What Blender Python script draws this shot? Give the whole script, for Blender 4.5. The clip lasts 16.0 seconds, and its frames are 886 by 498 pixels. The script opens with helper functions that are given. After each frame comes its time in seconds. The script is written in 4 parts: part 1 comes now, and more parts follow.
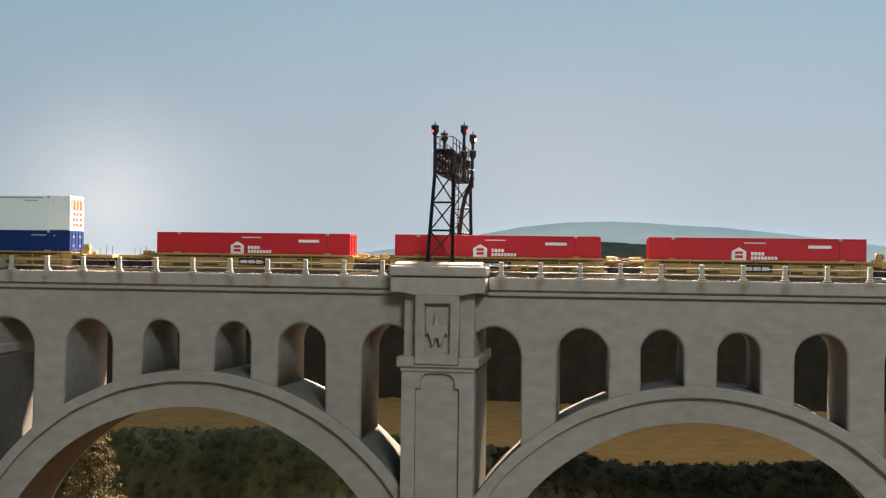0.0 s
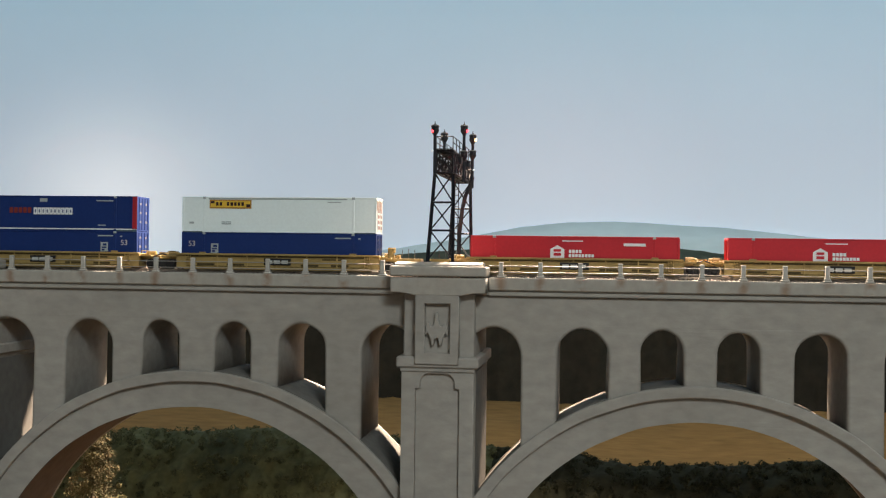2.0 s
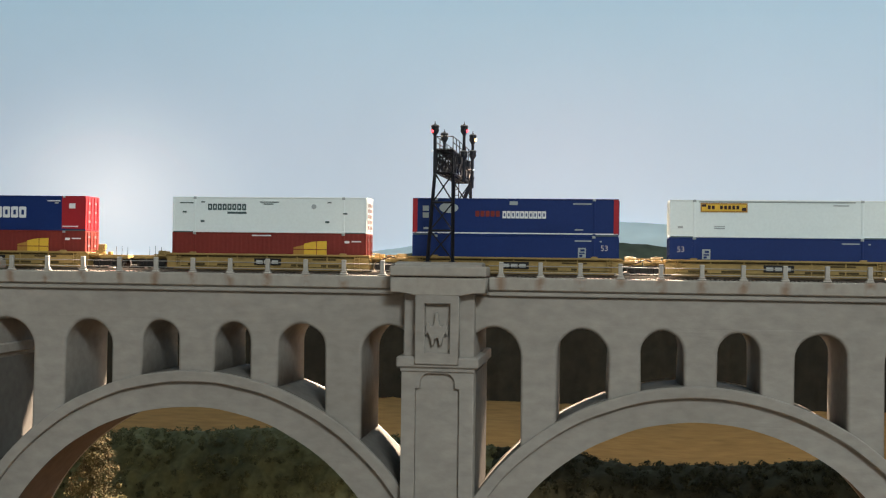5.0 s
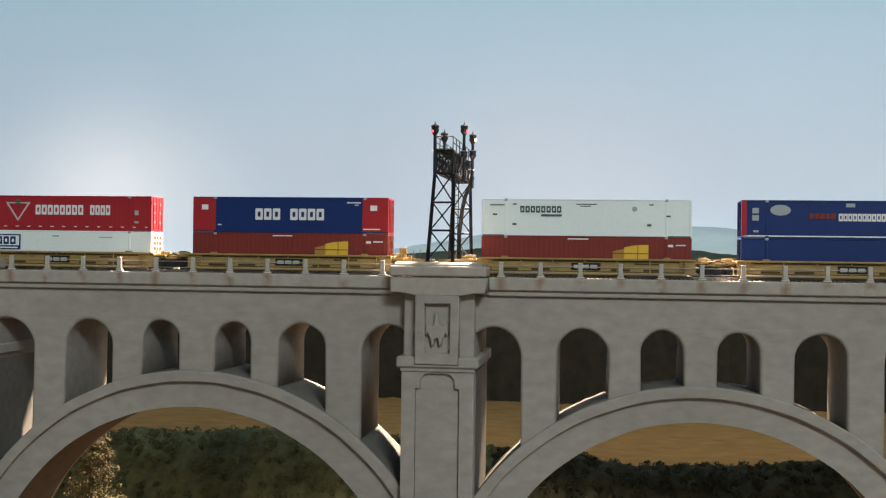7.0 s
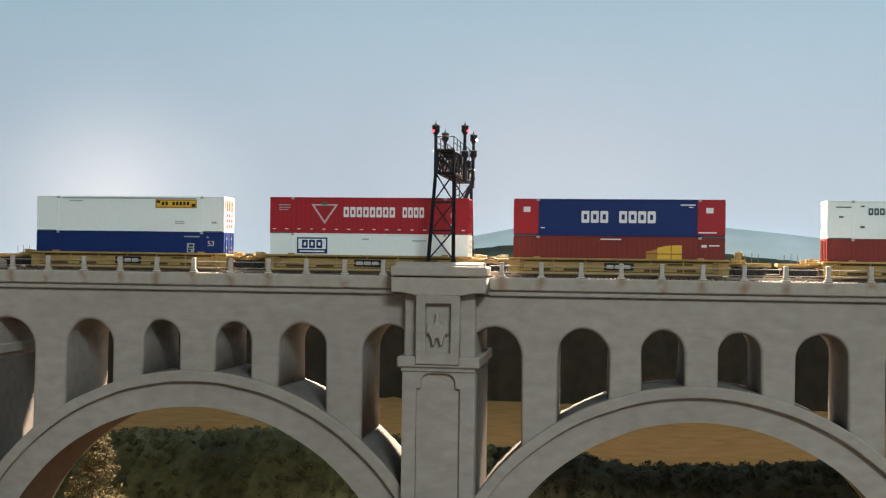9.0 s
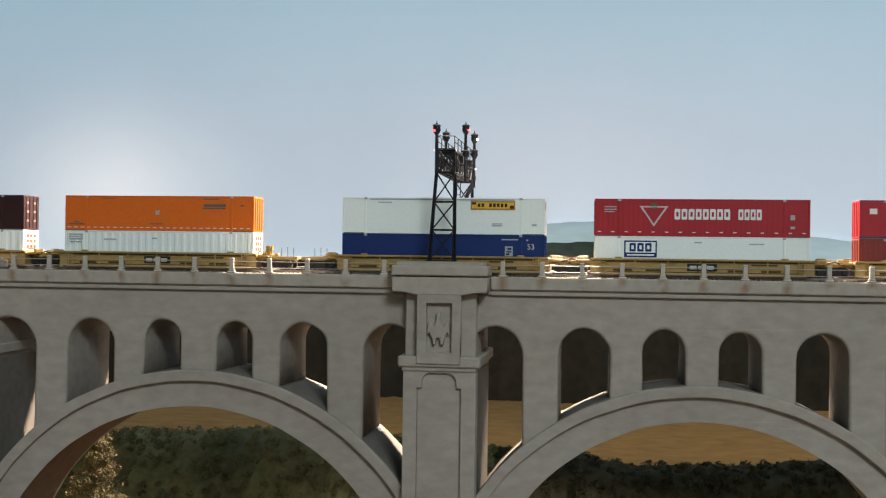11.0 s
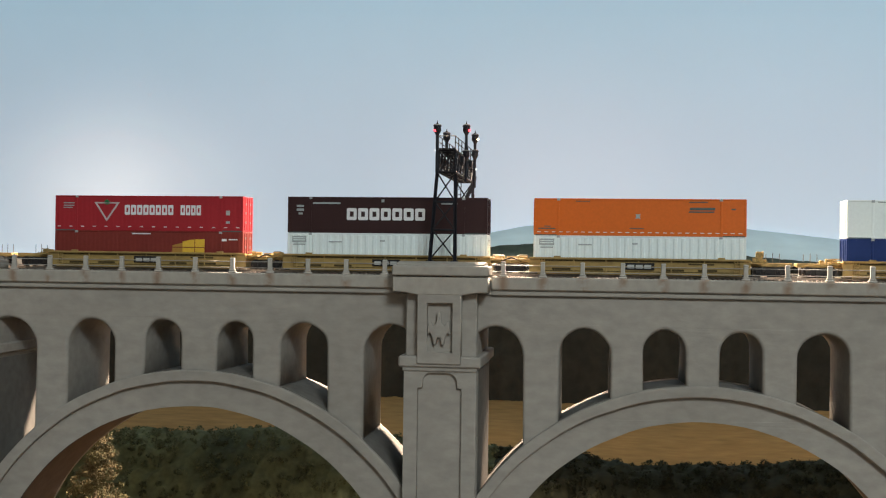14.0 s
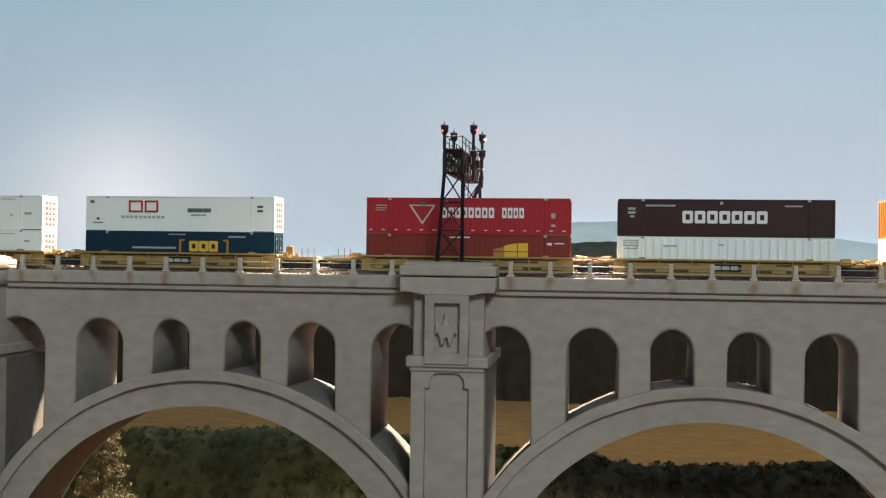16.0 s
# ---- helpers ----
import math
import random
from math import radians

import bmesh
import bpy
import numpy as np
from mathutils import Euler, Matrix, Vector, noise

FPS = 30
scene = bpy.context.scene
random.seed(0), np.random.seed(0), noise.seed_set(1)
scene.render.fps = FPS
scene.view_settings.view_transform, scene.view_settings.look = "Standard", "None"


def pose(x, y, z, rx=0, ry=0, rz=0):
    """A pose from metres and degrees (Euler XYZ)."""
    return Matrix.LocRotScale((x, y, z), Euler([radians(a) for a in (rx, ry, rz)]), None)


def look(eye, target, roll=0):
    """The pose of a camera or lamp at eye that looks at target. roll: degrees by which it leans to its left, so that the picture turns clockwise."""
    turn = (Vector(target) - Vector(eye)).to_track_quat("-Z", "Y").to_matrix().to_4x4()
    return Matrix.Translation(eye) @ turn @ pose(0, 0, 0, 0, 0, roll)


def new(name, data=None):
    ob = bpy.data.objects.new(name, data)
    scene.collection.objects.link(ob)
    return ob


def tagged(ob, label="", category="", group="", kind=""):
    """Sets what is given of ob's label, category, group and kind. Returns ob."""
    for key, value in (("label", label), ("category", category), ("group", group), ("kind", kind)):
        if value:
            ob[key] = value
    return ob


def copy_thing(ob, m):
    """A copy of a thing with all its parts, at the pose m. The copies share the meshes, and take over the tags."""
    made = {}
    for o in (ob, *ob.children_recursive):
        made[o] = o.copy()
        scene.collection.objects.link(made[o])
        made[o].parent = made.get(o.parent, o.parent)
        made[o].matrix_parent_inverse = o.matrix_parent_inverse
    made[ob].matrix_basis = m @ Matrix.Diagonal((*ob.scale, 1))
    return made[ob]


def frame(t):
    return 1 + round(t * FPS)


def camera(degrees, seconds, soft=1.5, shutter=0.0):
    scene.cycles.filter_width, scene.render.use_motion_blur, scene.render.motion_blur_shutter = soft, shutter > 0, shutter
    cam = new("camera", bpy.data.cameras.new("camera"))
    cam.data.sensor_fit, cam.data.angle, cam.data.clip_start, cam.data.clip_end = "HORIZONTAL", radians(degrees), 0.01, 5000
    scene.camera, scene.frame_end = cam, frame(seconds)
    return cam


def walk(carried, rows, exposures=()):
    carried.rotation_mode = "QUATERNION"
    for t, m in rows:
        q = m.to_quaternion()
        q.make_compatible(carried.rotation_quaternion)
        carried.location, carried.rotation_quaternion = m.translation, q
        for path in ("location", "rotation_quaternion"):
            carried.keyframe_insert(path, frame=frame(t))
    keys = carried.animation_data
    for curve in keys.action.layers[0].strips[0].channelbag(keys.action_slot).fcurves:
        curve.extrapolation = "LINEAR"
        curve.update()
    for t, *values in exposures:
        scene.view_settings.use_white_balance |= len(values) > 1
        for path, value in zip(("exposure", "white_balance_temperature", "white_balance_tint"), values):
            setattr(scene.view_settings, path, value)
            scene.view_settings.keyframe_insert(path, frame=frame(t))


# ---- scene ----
# The place is a model railway in 1:160; lengths below are millimetres of the model, MM turns them into metres.
MM = 0.001
LENS = 42.8
EYE = (76.2, -538.0, 9.3)
YAW, PITCH, ROLL = 7.86, 0.40, 0.77
cam = camera(LENS, 16.0, soft=1.2)


def aim(turn, nod):
    """The camera's pose, turned further left and up by these degrees."""
    a, b = radians(YAW + turn), radians(PITCH + nod)
    eye = Vector(EYE) * MM
    way = Vector((-math.sin(a) * math.cos(b), math.cos(a) * math.cos(b), math.sin(b)))
    return look(eye, eye + way, ROLL)


# the stand is nudged: (seconds, degrees to the left, degrees up)
NUDGE = [(0.0, 0.0, 0.0), (7.6, 0.0, 0.0), (8.5, 0.035, 0.0), (9.2, 0.04, -0.005), (11.5, 0.09, -0.03), (13.0, 0.09, -0.02),
         (14.0, 0.115, -0.03), (14.5, 0.135, -0.03), (15.0, 0.165, -0.035), (15.5, 0.26, -0.03), (16.0, 0.48, -0.02)]
walk(cam, [(t, aim(a, b)) for t, a, b in NUDGE], [(0.0, -0.04), (1.5, -0.04), (3.5, 0.09), (7.0, 0.12), (9.0, 0.11), (12.0, 0.06), (16.0, 0.08)])

# ---- light: a warm lamp over the layout behind the bridge, a cool ceiling lamp over the aisle ----
world = bpy.data.worlds.new("room_air")
scene.world = world
world.use_nodes = True
world.node_tree.nodes["Background"].inputs[0].default_value = (0.72, 0.86, 1.0, 1)
world.node_tree.nodes["Background"].inputs[1].default_value = 0.25
scene.view_settings.use_white_balance = True
scene.view_settings.white_balance_temperature = 6250


def area_lamp(name, eye, target, sx, sy, watts, color):
    lamp = bpy.data.lights.new(name, "AREA")
    lamp.shape, lamp.size, lamp.size_y = "RECTANGLE", sx * MM, sy * MM
    lamp.energy, lamp.color = watts, color
    ob = new(name, lamp)
    ob.matrix_world = look(Vector(eye) * MM, Vector(target) * MM)
    return ob


area_lamp("aisle_light", (800, -1700, 1080), (60, -100, 0), 560, 360, 21.0, (0.875, 0.965, 0.955))
bulb = bpy.data.lights.new("layout_lamp", "SPOT")
bulb.energy, bulb.color, bulb.spot_size, bulb.spot_blend, bulb.shadow_soft_size = 70.0, (1.0, 0.79, 0.60), radians(116), 0.4, 0.012
new("layout_lamp", bulb).matrix_world = look(Vector((40, 252, 288)) * MM, Vector((40, -50, 60)) * MM)

# ---- materials ----


def material(name, color, rough=0.6, metal=0.0, vary=0.15, grain=900.0, blotch=60.0, bump=0.05, tint=None, each=0.0, stretch=(1, 1, 1)):
    """A painted or natural surface: two scales of colour variation, fine relief, a little change from piece to piece."""
    m = bpy.data.materials.new(name)
    m.use_nodes = True
    n, l = m.node_tree.nodes, m.node_tree.links
    b = n["Principled BSDF"]
    b.inputs["Roughness"].default_value, b.inputs["Metallic"].default_value, b.inputs["Specular IOR Level"].default_value = rough, metal, 0.3
    co = n.new("ShaderNodeTexCoord")
    mp = n.new("ShaderNodeMapping")
    mp.inputs["Scale"].default_value = stretch
    l.new(co.outputs["Object"], mp.inputs[0])
    fine, wide = n.new("ShaderNodeTexNoise"), n.new("ShaderNodeTexNoise")
    fine.inputs["Scale"].default_value, wide.inputs["Scale"].default_value = grain, blotch
    fine.inputs["Detail"].default_value, wide.inputs["Detail"].default_value = 4, 5
    for x in (fine, wide):
        l.new(mp.outputs[0], x.inputs["Vector"])
    tint = tint or tuple(c * 0.6 for c in color)
    mix = n.new("ShaderNodeMix")
    mix.data_type = "RGBA"
    mix.inputs[6].default_value, mix.inputs[7].default_value = (*color, 1), (*tint, 1)
    ramp = n.new("ShaderNodeMapRange")
    ramp.inputs[1].default_value, ramp.inputs[2].default_value, ramp.inputs[4].default_value = 0.42, 0.75, min(1.0, vary * 3)
    l.new(wide.outputs[0], ramp.inputs[0])
    l.new(ramp.outputs[0], mix.inputs[0])
    hsv = n.new("ShaderNodeHueSaturation")
    val = n.new("ShaderNodeMapRange")
    val.inputs[1].default_value, val.inputs[2].default_value = 0.25, 0.75
    val.inputs[3].default_value, val.inputs[4].default_value = 1 - vary, 1 + vary
    l.new(fine.outputs[0], val.inputs[0])
    last = val.outputs[0]
    if each:
        info, add = n.new("ShaderNodeObjectInfo"), n.new("ShaderNodeMath")
        sc = n.new("ShaderNodeMapRange")
        sc.inputs[3].default_value, sc.inputs[4].default_value = -each, each
        l.new(info.outputs["Random"], sc.inputs[0])
        l.new(last, add.inputs[0])
        l.new(sc.outputs[0], add.inputs[1])
        last = add.outputs[0]
    l.new(last, hsv.inputs["Value"])
    l.new(mix.outputs[2], hsv.inputs["Color"])
    l.new(hsv.outputs[0], b.inputs["Base Color"])
    if bump:
        bp = n.new("ShaderNodeBump")
        bp.inputs["Strength"].default_value, bp.inputs["Distance"].default_value = bump, 0.0006
        l.new(fine.outputs[0], bp.inputs["Height"])
        l.new(bp.outputs[0], b.inputs["Normal"])
    return m


def glow(name, color, strength):
    m = bpy.data.materials.new(name)
    m.use_nodes = True
    b = m.node_tree.nodes["Principled BSDF"]
    b.inputs["Base Color"].default_value = (*color, 1)
    b.inputs["Emission Color"].default_value, b.inputs["Emission Strength"].default_value = (*color, 1), strength
    return m


CONCRETE = material("cast_concrete", (0.374, 0.340, 0.296), 0.85, 0, 0.14, 210, 13, 0.5, (0.205, 0.182, 0.157), stretch=(0.55, 1, 1))
CONCRETE_STAINED = material("rust_stained_concrete", (0.39, 0.355, 0.305), 0.85, 0, 0.10, 250, 40, 0.2, (0.31, 0.25, 0.20))
def rust_below(m, start, pitch):
    """Rusty run-off stains that repeat under each railing post."""
    n, l = m.node_tree.nodes, m.node_tree.links
    co, sep, tri = n.new("ShaderNodeTexCoord"), n.new("ShaderNodeSeparateXYZ"), n.new("ShaderNodeMath")
    l.new(co.outputs["Object"], sep.inputs[0])
    shift = n.new("ShaderNodeMath")
    shift.operation, shift.inputs[1].default_value = "SUBTRACT", start * MM
    l.new(sep.outputs[0], shift.inputs[0])
    tri.operation, tri.inputs[1].default_value = "PINGPONG", pitch * MM / 2
    l.new(shift.outputs[0], tri.inputs[0])
    near = n.new("ShaderNodeMapRange")
    near.inputs[1].default_value, near.inputs[2].default_value, near.inputs[3].default_value, near.inputs[4].default_value = 0.0004, 0.0034, 1.0, 0.0
    l.new(tri.outputs[0], near.inputs[0])
    spot = n.new("ShaderNodeTexNoise")
    spot.inputs["Scale"].default_value, spot.inputs["Detail"].default_value = 210, 3
    l.new(co.outputs["Object"], spot.inputs["Vector"])
    keep = n.new("ShaderNodeMapRange")
    keep.inputs[1].default_value, keep.inputs[2].default_value, keep.inputs[4].default_value = 0.40, 0.62, 0.75
    l.new(spot.outputs[0], keep.inputs[0])
    both = n.new("ShaderNodeMath")
    both.operation = "MULTIPLY"
    l.new(near.outputs[0], both.inputs[0])
    l.new(keep.outputs[0], both.inputs[1])
    mix = n.new("ShaderNodeMix")
    mix.data_type = "RGBA"
    mix.inputs[7].default_value = (0.24, 0.145, 0.085, 1)
    l.new(both.outputs[0], mix.inputs[0])
    l.new(n["Hue/Saturation/Value"].outputs[0], mix.inputs[6])
    l.new(mix.outputs[2], n["Principled BSDF"].inputs["Base Color"])
    return m


PARAPET_A = rust_below(material("parapet_concrete", (0.39, 0.355, 0.305), 0.85, 0, 0.10, 250, 40, 0.2, (0.31, 0.26, 0.21)), -217.6, 19.05)
PARAPET_B = rust_below(material("parapet_concrete", (0.39, 0.355, 0.305), 0.85, 0, 0.10, 250, 40, 0.2, (0.31, 0.26, 0.21)), 30.2, 18.7)
# concrete darkened in its colour, for shade on sills and pier flanks
SHADED_CONCRETE = material("shade_dark_concrete", (0.16, 0.145, 0.125), 0.9, 0, 0.15, 220, 40, 0.3)
POST = material("pale_railing_concrete", (0.48, 0.45, 0.40), 0.85, 0, 0.12, 500, 120, 0.2, (0.40, 0.30, 0.23))
YELLOW = material("ochre_car_paint", (0.37, 0.25, 0.085), 0.5, 0, 0.22, 700, 160, 0.05, (0.20, 0.135, 0.05), stretch=(0.4, 1, 1))
DARK_OCHRE = material("dark_ochre_paint", (0.08, 0.055, 0.02), 0.8, 0, 0.2)
BLACK = material("black_steel", (0.010, 0.011, 0.016), 0.55, 0.0, 0.2, 900, 90)
TRUCK_BLACK = material("black_truck_plastic", (0.02, 0.018, 0.018), 0.6, 0, 0.2, 900, 90)
RAIL = material("rail_steel", (0.42, 0.36, 0.31), 0.35, 0.9, 0.1)
WHEEL = material("dark_wheel_steel", (0.10, 0.085, 0.075), 0.4, 0.8, 0.2)
GRAB = material("grey_grab_iron", (0.13, 0.12, 0.11), 0.5, 0, 0.1)
WIRE = material("pale_railing_paint", (0.34, 0.32, 0.29), 0.5, 0, 0.1)
TIE = material("weathered_tie", (0.22, 0.18, 0.15), 0.85, 0, 0.25, each=0.2)
BALLAST = material("grey_ballast", (0.24, 0.22, 0.19), 0.95, 0, 0.35, 1400, 120, 0.8)
RED = material("red_container_paint", (0.50, 0.020, 0.030), 0.48, 0, 0.06, 800, 70, 0.03, (0.42, 0.018, 0.026))
CRIMSON = material("crimson_container_paint", (0.36, 0.020, 0.028), 0.48, 0, 0.06, 800, 70, 0.03, (0.31, 0.018, 0.024))
PRINT_PLATE = material("plate_print", (0.55, 0.54, 0.50), 0.6, 0, 0.1)
PRINT_DIM = material("dim_print", (0.17, 0.15, 0.15), 0.5, 0, 0.05)
PRINT_PEACH = material("peach_print", (0.22, 0.06, 0.035), 0.5, 0, 0.05)
# concrete darkened to brown in its colour, for shade under the arches
SOFFIT = material("shade_brown_concrete", (0.085, 0.062, 0.050), 0.9, 0, 0.15, 180, 20, 0.3, (0.055, 0.040, 0.033))
DEEP_RED = material("oxide_red_container_paint", (0.205, 0.030, 0.022), 0.5, 0, 0.08, 800, 70, 0.03)
WHITE = material("white_container_paint", (0.82, 0.89, 0.875), 0.4, 0, 0.03, 800, 70, 0.03, (0.76, 0.83, 0.81))
BLUE = material("navy_container_paint", (0.006, 0.026, 0.135), 0.5, 0, 0.07, 800, 70, 0.03)
TEAL = material("dark_teal_container_paint", (0.004, 0.030, 0.055), 0.42, 0, 0.07, 800, 70, 0.03)
ORANGE = material("orange_container_paint", (0.72, 0.15, 0.015), 0.42, 0, 0.05, 800, 70, 0.03, (0.64, 0.13, 0.015))
BROWN = material("dark_brown_container_paint", (0.036, 0.014, 0.014), 0.45, 0, 0.08, 800, 70, 0.03)
GOLD = material("yellow_print", (0.75, 0.47, 0.05), 0.45, 0, 0.06)
DOOR_OCHRE = material("door_ochre_print", (0.30, 0.115, 0.02), 0.5, 0, 0.08)
OCHRE_PRINT = material("ochre_print", (0.42, 0.22, 0.045), 0.5, 0, 0.08)
PRINT_WHITE = material("white_print", (0.80, 0.80, 0.80), 0.5, 0, 0.03)
PRINT_SILVER = material("silver_print", (0.56, 0.50, 0.49), 0.5, 0, 0.03)
PRINT_GREY = material("grey_print", (0.38, 0.42, 0.42), 0.5, 0, 0.03)
PRINT_DARK = material("dark_print", (0.08, 0.12, 0.12), 0.5, 0, 0.03)
PRINT_GREEN = material("green_print", (0.03, 0.16, 0.06), 0.5, 0, 0.03)
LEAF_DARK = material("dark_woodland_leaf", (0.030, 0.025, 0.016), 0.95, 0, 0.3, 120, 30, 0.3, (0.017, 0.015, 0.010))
SHRUB = material("pale_shrub_green", (0.135, 0.148, 0.072), 0.95, 0, 0.3, 200, 12, 0.3, (0.054, 0.066, 0.038))
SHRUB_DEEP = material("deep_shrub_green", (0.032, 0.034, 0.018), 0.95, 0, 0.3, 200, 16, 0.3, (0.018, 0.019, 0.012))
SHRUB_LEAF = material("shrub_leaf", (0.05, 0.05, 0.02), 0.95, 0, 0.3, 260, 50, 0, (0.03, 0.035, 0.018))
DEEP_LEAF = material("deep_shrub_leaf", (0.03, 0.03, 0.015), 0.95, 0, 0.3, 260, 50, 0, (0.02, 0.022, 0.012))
LEAF_BUSH = material("olive_bush_leaf", (0.17, 0.15, 0.055), 0.9, 0, 0.4, 160, 60, 0, (0.09, 0.085, 0.03))
FIELD = material("ochre_field_grass", (0.375, 0.205, 0.065), 0.95, 0, 0.2, 160, 7, 0.3, (0.17, 0.12, 0.05), stretch=(0.3, 1, 1))
TURF = material("brown_ground_turf", (0.115, 0.080, 0.043), 0.95, 0, 0.3, 240, 14, 0.5, (0.07, 0.053, 0.03))
HILL_FAR = material("glowing_hazy_hill", (0.42, 0.515, 0.525), 0.95, 0, 0.10, 40, 7, 0, (0.33, 0.43, 0.41), stretch=(0.5, 1, 2))
HILL_NEAR = material("dark_wooded_hill", (0.085, 0.10, 0.065), 0.95, 0, 0.25, 90, 12, 0.2, (0.05, 0.065, 0.04))
PLASTER = material("white_room_plaster", (0.7, 0.7, 0.68), 0.9, 0, 0.05, 80, 4)
LAMP_RED = glow("red_signal_lamp", (1.0, 0.05, 0.06), 6)
LAMP_PALE = glow("pale_marker_lamp", (0.8, 0.95, 1.0), 0.7)
LAMP_WARM = glow("warm_signal_lamp", (1.0, 0.62, 0.3), 9)

def by_flake(m, dark, light):
    """Colour that changes from flake to flake of one mesh."""
    n, l = m.node_tree.nodes, m.node_tree.links
    geo, ramp = n.new("ShaderNodeNewGeometry"), n.new("ShaderNodeValToRGB")
    e = ramp.color_ramp.elements
    e[0].color, e[1].color = (*dark, 1), (*light, 1)
    l.new(geo.outputs["Random Per Island"], ramp.inputs[0])
    l.new(ramp.outputs[0], n["Mix"].inputs[6])


by_flake(LEAF_BUSH, (0.035, 0.04, 0.016), (0.19, 0.145, 0.075))
by_flake(SHRUB_LEAF, (0.070, 0.080, 0.044), (0.135, 0.148, 0.07))
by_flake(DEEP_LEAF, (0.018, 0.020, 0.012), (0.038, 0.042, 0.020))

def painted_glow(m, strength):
    """Makes a paint of the backdrop emit its own colour, like its sky, in place of lamplight."""
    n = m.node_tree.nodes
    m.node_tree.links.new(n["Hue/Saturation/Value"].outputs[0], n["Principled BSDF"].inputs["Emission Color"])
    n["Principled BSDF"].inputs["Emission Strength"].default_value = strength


# pale haze colour and this emission put light into the far hill's paint
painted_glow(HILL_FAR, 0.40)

# ---- mesh helpers ----


def part(name, bm, mat, parent=None, label="", smooth=False):
    """Links a bmesh in millimetres as one mesh object."""
    bmesh.ops.scale(bm, vec=(MM, MM, MM), verts=bm.verts)
    bmesh.ops.recalc_face_normals(bm, faces=bm.faces)
    me = bpy.data.meshes.new(name)
    bm.to_mesh(me)
    bm.free()
    return link(name, me, mat, parent, label, smooth)


def link(name, me, mat, parent=None, label="", smooth=False):
    if mat and not me.materials:
        me.materials.append(mat)
    if smooth:
        me.shade_smooth()
    ob = new(name, me)
    if parent:
        ob.parent = parent
    if label:
        tagged(ob, label)
    return ob


def thing(name, label, category, group="", kind="", at=(0, 0, 0)):
    ob = new(name)
    ob.empty_display_size = 0.01
    ob.location = Vector(at) * MM
    return tagged(ob, label, category, group, kind)


def box(bm, x0, x1, y0, y1, z0, z1, bevel=0.0, seg=1):
    m = Matrix.LocRotScale(((x0 + x1) / 2, (y0 + y1) / 2, (z0 + z1) / 2), None, (abs(x1 - x0), abs(y1 - y0), abs(z1 - z0)))
    made = bmesh.ops.create_cube(bm, size=1, matrix=m)["verts"]
    if bevel:
        edges = list({e for v in made for e in v.link_edges})
        bmesh.ops.bevel(bm, geom=edges, offset=bevel, segments=seg, affect="EDGES", profile=0.5)


def boxes(*rows, bevel=0.0, seg=1):
    bm = bmesh.new()
    for r in rows:
        box(bm, *r, bevel=bevel, seg=seg)
    return bm


def rod(bm, a, b, r, r2=None, seg=6):
    a, b = Vector(a), Vector(b)
    d = b - a
    m = Matrix.Translation((a + b) / 2) @ d.to_track_quat("Z", "Y").to_matrix().to_4x4()
    bmesh.ops.create_cone(bm, cap_ends=True, segments=seg, radius1=r, radius2=r if r2 is None else r2, depth=d.length, matrix=m)


def rods(*rows, r=0.3, seg=6):
    bm = bmesh.new()
    for a, b in rows:
        rod(bm, a, b, r, seg=seg)
    return bm


def solid(loops, y0, y1, bevel=0.0, seg=2):
    """A plate between y0 and y1 with the outline (x, z) loops; further loops are holes. Returns a bmesh."""
    cu = bpy.data.curves.new("outline", "CURVE")
    cu.dimensions, cu.fill_mode = "2D", "BOTH"
    for pts in loops:
        s = cu.splines.new("POLY")
        s.points.add(len(pts) - 1)
        for p, (x, z) in zip(s.points, pts):
            p.co = (x, z, 0, 1)
        s.use_cyclic_u = True
    cu.extrude = (y1 - y0) / 2 - bevel
    cu.bevel_depth, cu.bevel_resolution, cu.offset = bevel, seg, -bevel
    ob = new("outline", cu)
    me = bpy.data.meshes.new_from_object(ob.evaluated_get(bpy.context.evaluated_depsgraph_get()))
    bm = bmesh.new()
    bm.from_mesh(me)
    bpy.data.objects.remove(ob)
    bpy.data.curves.remove(cu)
    bpy.data.meshes.remove(me)
    for v in bm.verts:
        x, y, z = v.co
        v.co = (x, (y0 + y1) / 2 - z, y)
    bmesh.ops.remove_doubles(bm, verts=bm.verts, dist=0.01)
    return bm


def uneven(bm, size, reach):
    """Shifts the vertices a little, like a hand-cast piece."""
    for v in bm.verts:
        p = v.co / reach
        v.co += Vector((noise.noise(p + Vector((7, 0, 0))), 0.3 * noise.noise(p + Vector((0, 5, 0))), noise.noise(p + Vector((0, 0, 9))))) * size
    return bm


def arc(cx, cz, r, a0, a1, n):
    return [(cx + r * math.cos(radians(a0 + (a1 - a0) * i / n)), cz + r * math.sin(radians(a0 + (a1 - a0) * i / n))) for i in range(n + 1)]


# ---- the room and the painted backdrop ----


